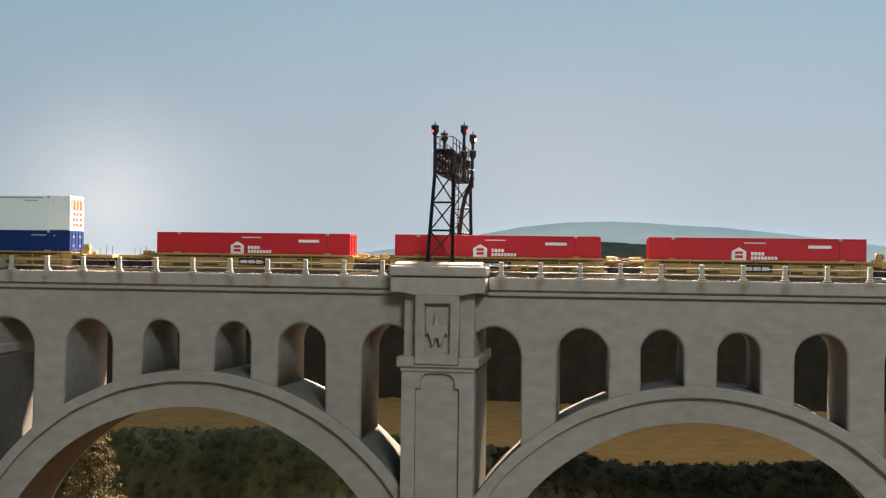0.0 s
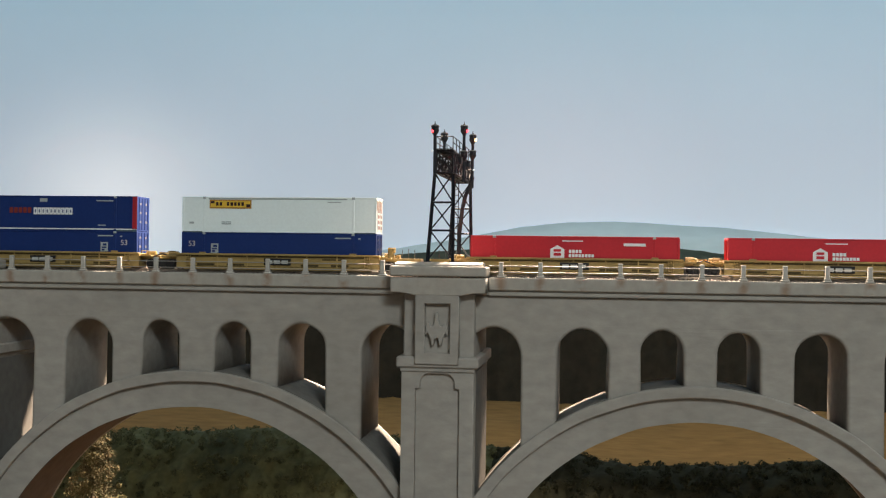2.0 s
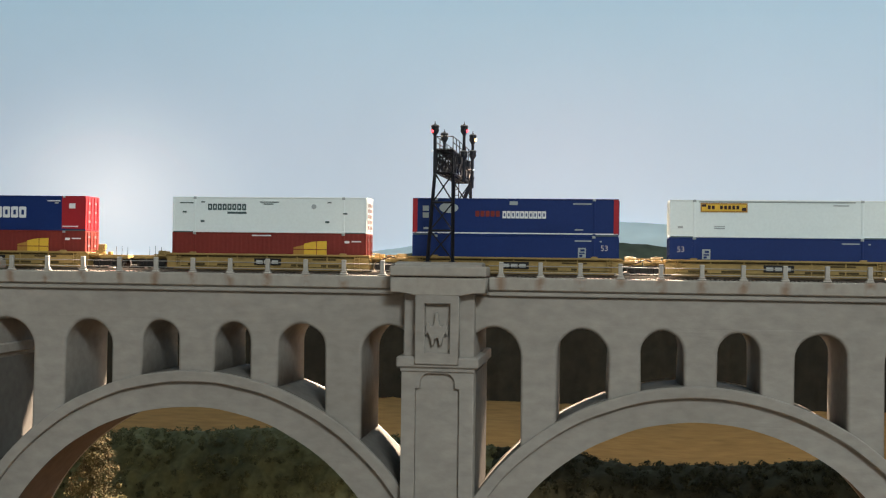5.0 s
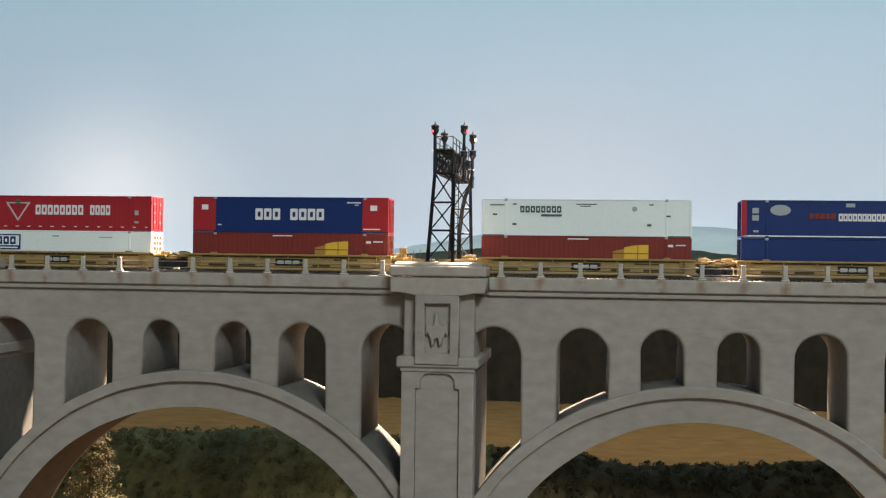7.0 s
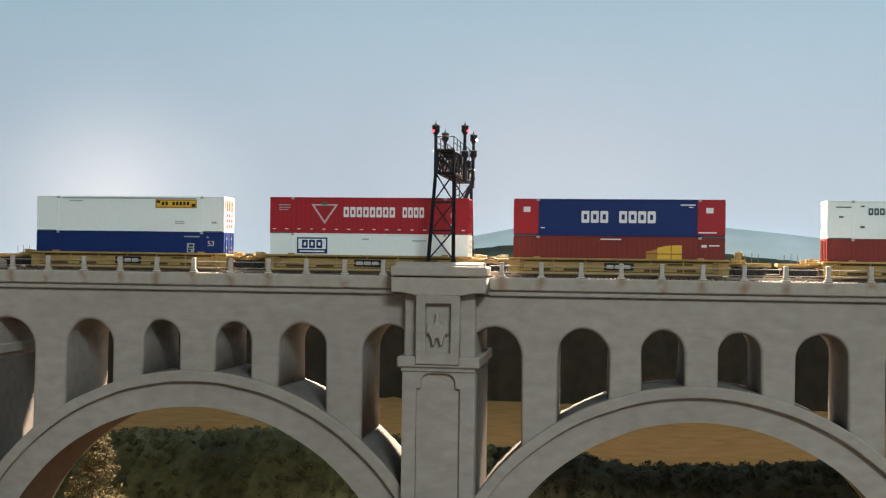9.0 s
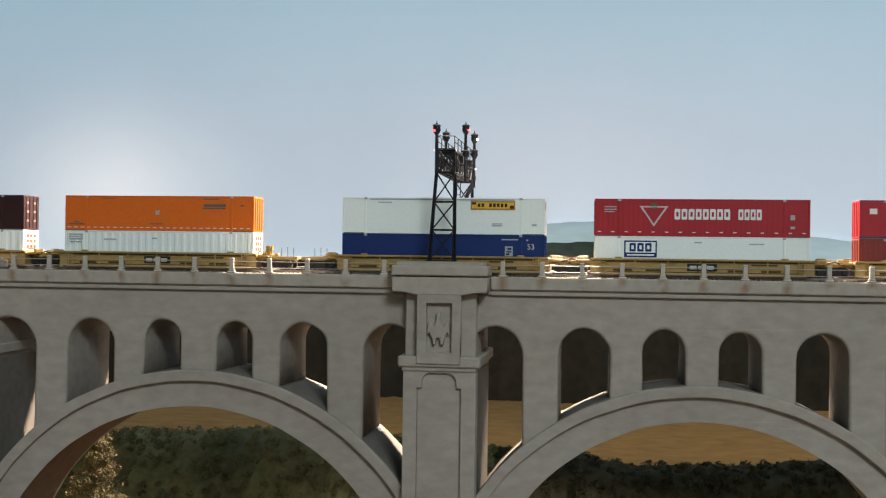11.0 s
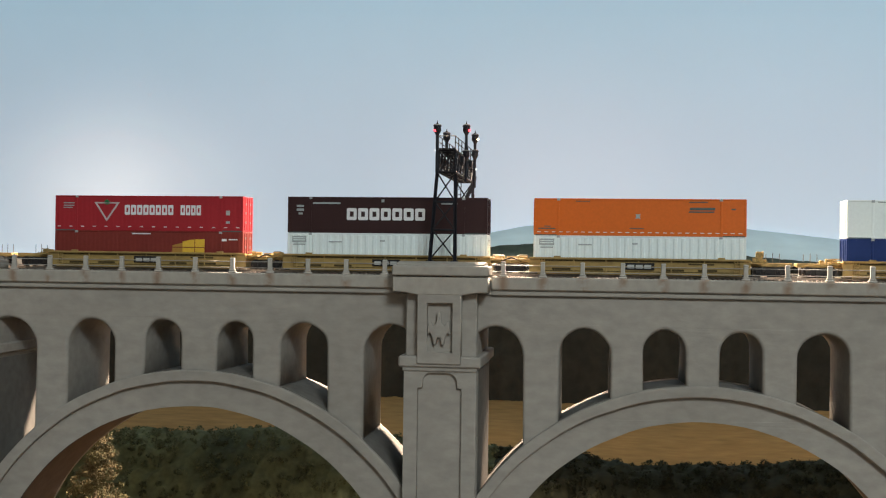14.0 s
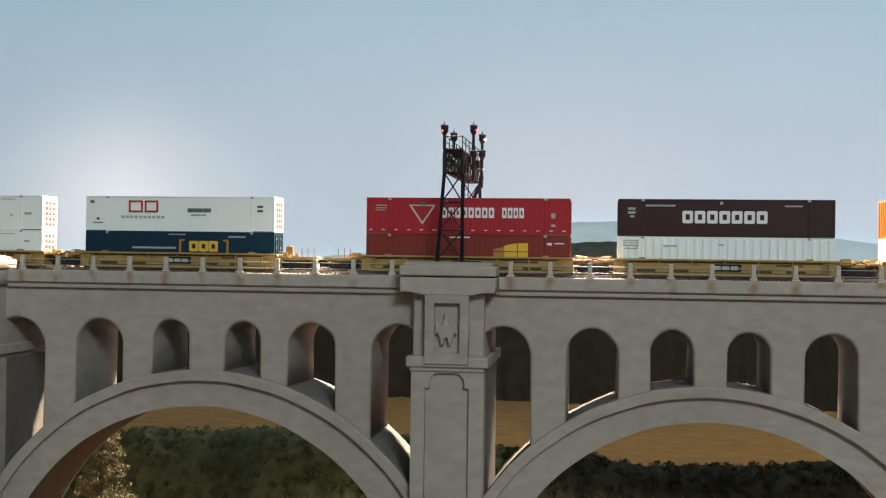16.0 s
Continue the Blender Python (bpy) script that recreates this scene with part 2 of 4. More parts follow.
def room():
    w = part("wall_south", boxes((-2300, 2300, -2650, -2600, -1250, 1200)), PLASTER)
    tagged(w, "plain white plaster wall of the train room", "wall", kind="structure")
    w = part("wall_west", boxes((-2350, -2300, -2650, 1000, -1250, 1200)), PLASTER)
    tagged(w, "plain white plaster wall of the train room", "wall", kind="structure")
    w = part("wall_east", boxes((2300, 2350, -2650, 1000, -1250, 1200)), PLASTER)
    tagged(w, "plain white plaster wall of the train room", "wall", kind="structure")
    w = part("wall_north", boxes((-2350, 2350, 950, 1000, -1250, 1200)), PLASTER)
    tagged(w, "plain white plaster wall behind the backdrop", "wall", kind="structure")
    w = part("ceiling", boxes((-2350, 2350, -2650, 1000, 1200, 1250)), PLASTER)
    tagged(w, "plain white ceiling of the train room", "ceiling", kind="structure")
    w = part("floor", boxes((-2350, 2350, -2650, 1000, -1300, -1250)), material("grey_carpet", (0.2, 0.19, 0.18), 0.95, 0, 0.2, 200, 5))
    tagged(w, "grey carpet floor of the train room", "floor", kind="structure")


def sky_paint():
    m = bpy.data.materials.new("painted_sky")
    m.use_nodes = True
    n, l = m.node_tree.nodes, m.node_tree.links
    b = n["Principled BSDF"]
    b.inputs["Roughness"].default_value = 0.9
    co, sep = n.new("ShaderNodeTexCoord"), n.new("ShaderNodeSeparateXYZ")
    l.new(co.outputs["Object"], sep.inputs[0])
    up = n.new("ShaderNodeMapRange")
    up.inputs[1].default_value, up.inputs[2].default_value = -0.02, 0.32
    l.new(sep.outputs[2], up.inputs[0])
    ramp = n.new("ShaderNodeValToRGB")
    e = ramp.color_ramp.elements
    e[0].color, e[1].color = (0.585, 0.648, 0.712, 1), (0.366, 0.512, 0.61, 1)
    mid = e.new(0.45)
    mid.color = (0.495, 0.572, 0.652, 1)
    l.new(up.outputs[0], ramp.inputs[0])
    # a soft white glow, like haze, painted into the sky colour low down
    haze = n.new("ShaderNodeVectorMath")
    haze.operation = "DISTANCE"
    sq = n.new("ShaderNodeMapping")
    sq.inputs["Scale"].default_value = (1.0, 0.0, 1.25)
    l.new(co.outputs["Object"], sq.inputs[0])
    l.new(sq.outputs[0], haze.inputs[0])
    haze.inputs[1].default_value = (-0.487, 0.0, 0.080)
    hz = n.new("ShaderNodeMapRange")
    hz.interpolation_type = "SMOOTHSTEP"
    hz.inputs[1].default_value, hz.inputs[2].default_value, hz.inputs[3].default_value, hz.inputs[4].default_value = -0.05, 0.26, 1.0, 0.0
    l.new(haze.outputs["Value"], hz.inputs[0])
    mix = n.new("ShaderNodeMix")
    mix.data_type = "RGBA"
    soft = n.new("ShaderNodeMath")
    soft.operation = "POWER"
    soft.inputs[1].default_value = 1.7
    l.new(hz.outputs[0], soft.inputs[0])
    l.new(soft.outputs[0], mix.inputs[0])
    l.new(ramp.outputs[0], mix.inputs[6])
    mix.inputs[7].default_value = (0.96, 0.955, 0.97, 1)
    # a fainter, wider patch of the same painted glow further along
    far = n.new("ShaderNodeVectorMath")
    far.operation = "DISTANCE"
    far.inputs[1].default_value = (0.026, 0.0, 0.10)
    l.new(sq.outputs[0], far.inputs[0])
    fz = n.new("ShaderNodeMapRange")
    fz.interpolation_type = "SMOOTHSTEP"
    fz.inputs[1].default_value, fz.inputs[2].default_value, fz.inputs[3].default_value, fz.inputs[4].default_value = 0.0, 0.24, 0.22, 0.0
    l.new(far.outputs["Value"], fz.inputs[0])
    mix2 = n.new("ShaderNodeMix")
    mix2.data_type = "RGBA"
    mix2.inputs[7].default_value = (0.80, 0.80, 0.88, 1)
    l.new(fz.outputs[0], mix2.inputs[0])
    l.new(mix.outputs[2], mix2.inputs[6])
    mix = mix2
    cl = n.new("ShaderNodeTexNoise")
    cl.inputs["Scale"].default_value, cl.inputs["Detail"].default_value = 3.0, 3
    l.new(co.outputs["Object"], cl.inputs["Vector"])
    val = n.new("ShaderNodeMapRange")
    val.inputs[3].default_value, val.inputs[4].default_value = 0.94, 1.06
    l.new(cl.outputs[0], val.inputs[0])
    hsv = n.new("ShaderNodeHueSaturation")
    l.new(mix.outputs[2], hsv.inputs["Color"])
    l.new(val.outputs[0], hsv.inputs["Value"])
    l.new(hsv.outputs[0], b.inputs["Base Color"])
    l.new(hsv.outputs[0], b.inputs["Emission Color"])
    # the board emits its own colour in place of lamplight on it
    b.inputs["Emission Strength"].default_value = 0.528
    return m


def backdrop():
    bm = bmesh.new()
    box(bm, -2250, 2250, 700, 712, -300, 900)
    tagged(part("backdrop", bm, sky_paint()), "pale blue painted sky board with a white glow painted in near its horizon", "backdrop", kind="structure")


def ridge(name, label, mat, y, depth, base, crest, x0, x1, step, rough):
    """A low rounded hill in front of the sky, crest(x) high, with a slightly uneven outline."""
    bm = bmesh.new()
    rows = []
    n = int((x1 - x0) / step)
    for i in range(n + 1):
        x = x0 + step * i
        top = crest(x) + rough * noise.noise(Vector((x * 0.06, y, 0))) + 0.5 * rough * noise.noise(Vector((x * 0.3, y, 3)))
        rows.append([bm.verts.new((x, y + dy, base + (top - base) * h)) for dy, h in ((-depth, 0), (-depth * 0.75, 0.55), (-depth * 0.4, 0.88), (0, 1), (8, 0.9), (10, 0))])
    for a, b in zip(rows, rows[1:]):
        for i in range(5):
            bm.faces.new((a[i], b[i], b[i + 1], a[i + 1]))
    tagged(part(name, bm, mat, smooth=True), label, "hill", kind="structure")


room()
backdrop()
FAR_CREST = [(-1500, 4), (-260, 6), (-190, 12), (-152, 17), (-59, 32.6), (-9, 43), (40, 48.3), (100, 50), (159, 46.4), (218, 43.4), (288, 36.3), (372, 26), (600, 16), (1500, 14)]
NEAR_CREST = [(-1500, 2), (-200, 4), (-150, 9.5), (-44, 18.5), (-15, 22.3), (42, 25.2), (90, 26.9), (121, 24.4), (201, 15.9), (247, 10.9), (320, 7), (1500, 7)]


def crest(points):
    xs, zs = zip(*points)
    return lambda x: float(np.mean([np.interp(x + d, xs, zs) for d in (-16, -8, 0, 8, 16)]))


ridge("hill", "blue-green distant hill under the painted sky, haze and glow put into its paint", HILL_FAR, 690, 60, -140, crest(FAR_CREST), -1500, 1500, 6, 0.8)
ridge("hill", "dark green wooded hill behind the viaduct", HILL_NEAR, 610, 90, -140, crest(NEAR_CREST), -1500, 1500, 4, 1.2)


def lie(y):
    """Height of the valley floor across the layout."""
    return float(np.interp(y, (-330, 250, 340, 500, 680), (-190, -190, -154, -123, -116)))


def ground():
    bm = bmesh.new()
    nx, ny = 120, 40
    grid = [[bm.verts.new((-2280 + 4560 * i / nx, -330 + 1000 * j / ny,
             lie(-330 + 1000 * j / ny) + 3 * noise.noise(Vector((i * 0.4, j * 0.35, 0))))) for i in range(nx + 1)] for j in range(ny + 1)]
    for j in range(ny):
        for i in range(nx):
            f = bm.faces.new((grid[j][i], grid[j][i + 1], grid[j + 1][i + 1], grid[j + 1][i]))
            # brown turf under the bridge as far as the shrubs, unseen and toned for its bounce light; the dry field
            # beyond them
            f.material_index = 1 if j < 25 else 0
    g = part("ground", bm, FIELD, smooth=True)
    g.data.materials.append(TURF)
    tagged(g, "valley floor of brown turf and an ochre-brown grass field", "field", kind="structure")


def leaves(name, label, category, mat, spots, per, size, kind="", parent=None):
    """Many small leaf flakes round the spots (x, y, z, radius); one mesh."""
    rng = np.random.default_rng(7)
    verts, faces = [], []
    for x, y, z, r in spots:
        d = rng.normal(size=(per, 3))
        d /= np.linalg.norm(d, axis=1)[:, None]
        c = np.array((x, y, z)) + d * r * rng.uniform(0.55, 1.05, (per, 1)) * (1, 1, 0.85)
        u = rng.normal(size=(per, 3))
        u /= np.linalg.norm(u, axis=1)[:, None]
        w = np.cross(u, d + 0.3 * rng.normal(size=(per, 3)))
        w /= np.linalg.norm(w, axis=1)[:, None] + 1e-6
        s = size * rng.uniform(0.5, 1.2, (per, 1))
        for a, b in ((-1, -0.5), (1, -0.5), (0.8, 0.6), (-0.7, 0.5)):
            verts.append(c + u * s * a + w * s * b)
    k = len(spots)
    v = np.array(verts).reshape(k, 4, per, 3).transpose(0, 2, 1, 3).reshape(-1, 3) * MM
    me = bpy.data.meshes.new(name)
    me.from_pydata(v.tolist(), [], np.arange(len(v)).reshape(-1, 4).tolist())
    ob = link(name, me, mat, parent)
    return tagged(ob, label, category, kind=kind)


ground()


def bank(name, label, mat, x0, x1, y0, y1, base, top, step, lump, seed):
    """A bushy bank that rises from y0 to its crest at y1; lumpy at two scales."""
    bm = bmesh.new()
    n, rows = int((x1 - x0) / step), 26
    grid = []
    for i in range(n + 1):
        x = x0 + (x1 - x0) * i / n
        col = []
        for j in range(rows + 1):
            w = j / rows
            z = base + (top(x) - base) * math.sin(min(w * 1.25, 1.0) * math.pi / 2) ** 0.8 - (6 * (w - 0.8) / 0.2 if w > 0.8 else 0)
            y = y0 + (y1 - y0) * w
            p = Vector((x, y, z))
            d = noise.noise(Vector((x / 17 + seed, y / 13, z / 13))) + 0.6 * noise.noise(Vector((x / 6, y / 6 + seed, z / 6))) + 0.35 * noise.noise(Vector((x / 2.4, y / 2.4, z / 2.4 + seed)))
            col.append(bm.verts.new(p + Vector((0, -0.7, 0.8)) * d * lump))
        grid.append(col)
    for a, b in zip(grid, grid[1:]):
        for j in range(rows):
            bm.faces.new((a[j], b[j], b[j + 1], a[j + 1]))
    return tagged(part(name, bm, mat, smooth=True), label, "shrubs", kind="stuff")


def shrub_top(x):
    """Crest height of the shrubs along the bridge."""
    xs = (-420, -308, -284, -261, -168, 65, 95, 178, 239, 400)
    zs = (-135.3, -135.3, -131.3, -132.7, -127.3, -139.1, -146.0, -143.7, -137.6, -137.6)
    return float(np.interp(x, xs, zs))


def woods():
    rng = random.Random(4)
    # the right half takes a much darker green than the left half
    for x0, x1, mat, leaf, shade in ((-420, 0, SHRUB, SHRUB_LEAF, "paler green"), (0, 400, SHRUB_DEEP, DEEP_LEAF, "deep green")):
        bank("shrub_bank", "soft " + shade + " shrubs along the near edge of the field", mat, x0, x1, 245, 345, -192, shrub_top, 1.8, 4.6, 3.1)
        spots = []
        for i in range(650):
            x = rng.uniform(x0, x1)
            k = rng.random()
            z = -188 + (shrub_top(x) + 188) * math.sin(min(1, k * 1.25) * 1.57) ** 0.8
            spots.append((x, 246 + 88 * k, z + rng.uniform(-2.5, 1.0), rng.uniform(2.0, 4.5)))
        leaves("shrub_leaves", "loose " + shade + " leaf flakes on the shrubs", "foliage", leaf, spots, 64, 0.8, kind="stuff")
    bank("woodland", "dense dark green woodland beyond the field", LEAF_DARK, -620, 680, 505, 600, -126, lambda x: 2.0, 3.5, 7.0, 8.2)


woods()


def bush(x, y, z, h, w, seed):
    rng = random.Random(seed)
    t = thing("tree", "olive and tan model tree with fine foliage behind the arch", "tree", at=(x, y, z))
    bm = bmesh.new()
    rod(bm, (0, 0, 0), (w * 0.03, 0, h * 0.55), w * 0.06, w * 0.02, 7)
    for i in range(7):
        a = i * 2.4
        p = (w * 0.14 * math.cos(a), w * 0.14 * math.sin(a), h * (0.25 + 0.06 * i))
        rod(bm, (0, 0, h * (0.12 + 0.05 * i)), p, w * 0.025, w * 0.008, 5)
    part("trunk", bm, material("bush_bark", (0.10, 0.07, 0.045), 0.9, 0, 0.2), t)
    spots = []
    for i in range(520):
        k = rng.random() ** 1.3
        a = rng.uniform(0, 6.3)
        rr = w * 0.5 * (1 - k * 0.94) * rng.uniform(0.25, 1.0)
        spots.append((rr * math.cos(a) + w * 0.06 * k, rr * math.sin(a), h * (0.03 + 0.95 * k), w * rng.uniform(0.022, 0.05)))
    leaves("crown", "", "", LEAF_BUSH, spots, 60, 0.55, parent=t)


bush(-225, 108, -191, 95, 82, 1)
bush(240, 108, -191, 72, 60, 2)

# ---- the viaduct ----
BAY, DEPTH, BACK = 243.0, 47.0, 73.0
# the two arches: outer ring (x, z, radius), inner ring (x, z, radius), lean of the opening sides and fall of the sills from front to back
ARCH_A = ((-121.2, -177.4, 128.8), (-122.7, -174.0, 108.3), 1.2, 0.6)
ARCH_B = ((123.4, -176.5, 127.0), (123.8, -169.0, 103.6), 0.0, 2.2)
# spandrel openings (left, right) of the two bays in view
OPEN_A = [(-236, -206.8), (-189, -165), (-148.7, -129.9), (-111.3, -93.1), (-79.1, -55.6), (-37.3, -10)]
OPEN_B = [(13, 40), (56.9, 80.7), (96.4, 115.9), (131.4, 150.5), (166.2, 189.4), (206, 233)]
viaduct = thing("viaduct", "weathered grey concrete open-spandrel arch railway viaduct model", "bridge")


def ext_z(x, ring):
    return ring[1] + math.sqrt(max(ring[2] ** 2 - (x - ring[0]) ** 2, 0))


def spandrel(c, openings, outer, inner, lean, fall):
    pts = [(c - BAY / 2, -8.5), (c + BAY / 2, -8.5), (c + BAY / 2, -110)]
    for a, b in reversed(openings):
        r = (b - a) / 2
        pts.append((b, max(ext_z(b, outer) - 2, -110)))
        pts += arc((a + b) / 2, -24.2 - r, r, 0, 180, 14)
        pts.append((a, max(ext_z(a, outer) - 2, -110)))
    pts.append((c - BAY / 2, -110))
    bm = uneven(solid([pts], 0, DEPTH, 1.7, 4), 0.7, 11)
    for v in bm.verts:
        if c - BAY / 2 + 1 < v.co.x < -45:
            v.co.x += lean * v.co.y / DEPTH
    part("spandrel_wall", bm, CONCRETE, viaduct)
    # dark sill slabs carry the shade of the openings in their colour
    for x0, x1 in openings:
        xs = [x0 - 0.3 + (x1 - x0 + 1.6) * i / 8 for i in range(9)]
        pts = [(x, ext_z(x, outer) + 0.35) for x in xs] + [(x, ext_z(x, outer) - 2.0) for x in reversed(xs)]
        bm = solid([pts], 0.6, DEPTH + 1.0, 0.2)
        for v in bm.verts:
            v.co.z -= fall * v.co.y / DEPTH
        part("sill", bm, SHADED_CONCRETE, viaduct, "sill of an opening with shade put into its colour")
    x, z, r = outer
    a0, a1 = math.degrees(math.acos((x - c + BAY / 2 - 2) / r)), math.degrees(math.acos((c + BAY / 2 - 2 - x) / r))
    lo = math.degrees(math.asin((-126 - inner[1]) / inner[2]))
    ring = arc(x, z - 2.2, r, 180 - a0, a1, 48) + [(c + BAY / 2 - 2, -126)] + arc(*inner, lo, 180 - lo, 48) + [(c - BAY / 2 + 2, -126)]
    part("arch_ring", uneven(solid([ring], -0.8, DEPTH + 0.8, 0.8), 0.35, 15), CONCRETE, viaduct)
    # thin added lining, its dark colour stands in for shade on the soffit
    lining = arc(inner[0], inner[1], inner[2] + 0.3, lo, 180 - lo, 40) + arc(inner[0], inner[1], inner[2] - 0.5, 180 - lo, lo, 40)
    part("soffit", solid([lining], 1.2, DEPTH - 0.5, 0.15), SOFFIT, viaduct, "underside of the arch with shade put into its brown colour")
    for y0, y1, down in ((-3.6, -0.4, 0.0), (DEPTH + 0.4, DEPTH + 2.8, fall)):
        strip = arc(x, z - down, r + 0.2, 180 - a0, a1, 48) + arc(x, z - down, r - 5.2, a1, 180 - a0, 48)
        part("arch_moulding", uneven(solid([strip], y0, y1, 0.7, 3), 0.35, 15), CONCRETE, viaduct)


def emblem(px, y, parent):
    half = [(0, 15.6), (0.8, 15.0), (1.0, 11.6), (1.7, 9.4), (2.8, 8.9), (3.6, 10.6), (4.5, 10.9), (5.2, 8.0), (5.5, 5.6), (4.9, 4.6), (4.3, 6.0), (3.6, 4.6), (2.9, 3.0), (2.4, 0.0), (1.3, 0.1), (0.7, 3.4)]
    pts = [(px + x, -32.5 + z) for x, z in half] + [(px - x, -32.5 + z) for x, z in reversed(half[1:])]
    part("emblem", solid([pts], y - 2.4, y + 0.6, 0.5), CONCRETE, parent, "plain raised bird-shaped relief")


def pier(px, wide):
    bm = bmesh.new()
    box(bm, px - 16.0, px + 18.6, -7.0, DEPTH + 6, -194, -43, 0.6, 2)
    p = part("pier", bm, CONCRETE, viaduct, "concrete pier with a stepped cap and recessed panel")
    c = px + 1.2
    # raised border round the shaft's tall panel, with notched upper corners
    o = [(c - 17.2, -192), (c - 17.2, -43.6), (c + 17.2, -43.6), (c + 17.2, -192)]
    i = [(c + 10.4, -192), (c + 10.4, -53.2), (c + 8.2, -53.0)] + arc(c + 3.8, -50.4, 4.4, 0, 90, 6) + arc(c - 3.8, -50.4, 4.4, 90, 180, 6) + [(c - 8.2, -53.0), (c - 10.4, -53.2), (c - 10.4, -192)]
    part("panel_border", solid([o + i], -8.8, -6.8, 0.4), CONCRETE, p)
    # dark sheets paint shade onto both flanks
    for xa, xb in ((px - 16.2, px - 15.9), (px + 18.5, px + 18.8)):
        part("side_wash", boxes((xa, xb, 0.5, DEPTH + 5.2, -193, -45.4)), SHADED_CONCRETE, p, "flank of the pier with shade put into its colour")
    part("corbel", boxes((c - 19.6, c + 19.6, -10.6, DEPTH + 8, -43.3, -38.0), bevel=0.7), CONCRETE, p)
    part("corbel_moulding", boxes((c - 17.8, c + 17.8, -9.6, DEPTH + 7, -45.2, -43.2), bevel=0.4), CONCRETE, p)
    part("pilaster", boxes((c - 16.8, c + 17.0, -6.5, DEPTH + 5, -38.5, -8), bevel=0.6), CONCRETE, p)
    f = [(c - 10.6, -41.5), (c - 10.6, -7), (c + 10.2, -7), (c + 10.2, -41.5)]
    h = [(c - 6.0, -36.0), (c + 6.0, -36.0), (c + 6.0, -12.8), (c - 6.0, -12.8)]
    part("panel_frame", solid([f, h], -11.6, -6, 0.5), CONCRETE, p)
    part("panel_back", boxes((c - 6.4, c + 6.4, -8.6, -6, -36.4, -12.4)), CONCRETE, p)
    emblem(c - 0.4, -8.6, p)
    br = [(c - wide + 0.4, -0.6), (c + wide - 0.4, -0.6), (c + wide - 0.4, -7.6), (c + 17.4, -7.8), (c + 11.0, -9.0), (c - 11.0, -9.0), (c - 17.4, -7.8), (c - wide + 0.4, -7.6)]
    for y0, y1 in ((-11.8, 6.0), (BACK - 6, BACK + 11)):
        part("bracket", solid([br], y0, y1, 0.6), CONCRETE_STAINED, p)
    for y0, y1 in ((-12.4, 7.0), (BACK - 7, BACK + 11.6)):
        part("cap", boxes((c - wide, c + wide, y0, y1, 0.0, 4.9), bevel=1.0, seg=4), CONCRETE_STAINED, p)
        # the top plate slopes on both sides, shaped so its edge catches the lamp
        ya, yb = y0 + 1.6, y1 - 1.6
        rim = [(ya, 4.7), (yb, 4.7), (yb, 5.6), (yb - 1.0, 6.2), ((ya + yb) / 2, 6.9), (ya + 1.0, 6.2), (ya, 5.6)]
        bm = bmesh.new()
        rows = [[bm.verts.new((x, y, z)) for y, z in rim] for x in (c - wide + 2.2, c + wide - 2.2)]
        for k in range(len(rim)):
            bm.faces.new((rows[0][k - 1], rows[0][k], rows[1][k], rows[1][k - 1]))
        bm.faces.new(rows[0])
        bm.faces.new(rows[1][::-1])
        part("cap_top", uneven(bm, 0.2, 9), CONCRETE_STAINED, p)


def cornice():
    for s, o in ((1, 0.0), (-1, BACK)):
        for name, y0, y1, z0, z1, mat in (("parapet", -3.2, -0.4, -6.4, 0.0, CONCRETE_STAINED), ("cornice_band", -2.0, 0.5, -8.9, -7.0, CONCRETE), ("cornice_joint", -1.4, 0.5, -7.1, -6.3, CONCRETE)):
            ya, yb = sorted((o + s * y0, o + s * y1))
            for a, b in ((-366, -265), (-225.6, -21.5), (24.5, 221.5), (266.5, 366)):
                part(name, boxes((a, b, ya, yb, z0, z1), bevel=0.9 if name == "parapet" else 0.4, seg=3), (PARAPET_A if a < 0 else PARAPET_B) if name == "parapet" else mat, viaduct)
    part("deck_slab", boxes((-366, 366, -1.2, BACK + 1.2, -8.6, -2.4)), CONCRETE, viaduct)


def railing():
    me = None
    xs = [-217.6 + 19.05 * i for i in range(11)] + [30.2 + 18.7 * i for i in range(10)]
    for x in xs + [x - 243 for x in xs[5:11]] + [x + 243 for x in xs[11:16]]:
        if abs(x) > 360:
            continue
        for y in (-1.9, BACK + 1.9):
            if me is None:
                bm = bmesh.new()
                box(bm, -1.0, 1.0, -0.9, 0.9, -0.2, 6.6, 0.2)
                box(bm, -1.15, 1.15, -1.05, 1.05, 6.2, 7.3, 0.4)
                box(bm, -2.0, 2.0, -1.2, 1.2, -0.3, 0.8, 0.4)
                box(bm, -1.45, 1.45, -1.05, 1.05, 0.6, 1.9, 0.4)
                ob = part("railing_post", bm, POST, viaduct)
                me = ob.data
            else:
                ob = link("railing_post", me, None, viaduct)
            ob.location = Vector((x, y, 0)) * MM
    for a, b in ((-361, -265), (-225.6, -21.5), (24.5, 221.5), (266.5, 361)):
        for y in (-1.9, BACK + 1.9):
            for z in (5.4, 2.4):
                part("railing_wire", rods(((a, y, z), (b, y, z)), r=0.2), WIRE, viaduct)


spandrel(-BAY / 2, OPEN_A, *ARCH_A)
spandrel(BAY / 2, OPEN_B, *ARCH_B)
for px, wide in ((-BAY - 2.5, 19.0), (0.0, 23.0), (BAY + 2.5, 23.0)):
    pier(px, wide)
cornice()
railing()
for x0, x1 in ((-2270, -262), (262, 2270)):
    e = part("embankment", boxes((x0, x1, -2.6, BACK + 2.6, -194, -2.3), bevel=0.6), CONCRETE)
    tagged(e, "plain grey concrete approach embankment carrying the track", "embankment", kind="structure")

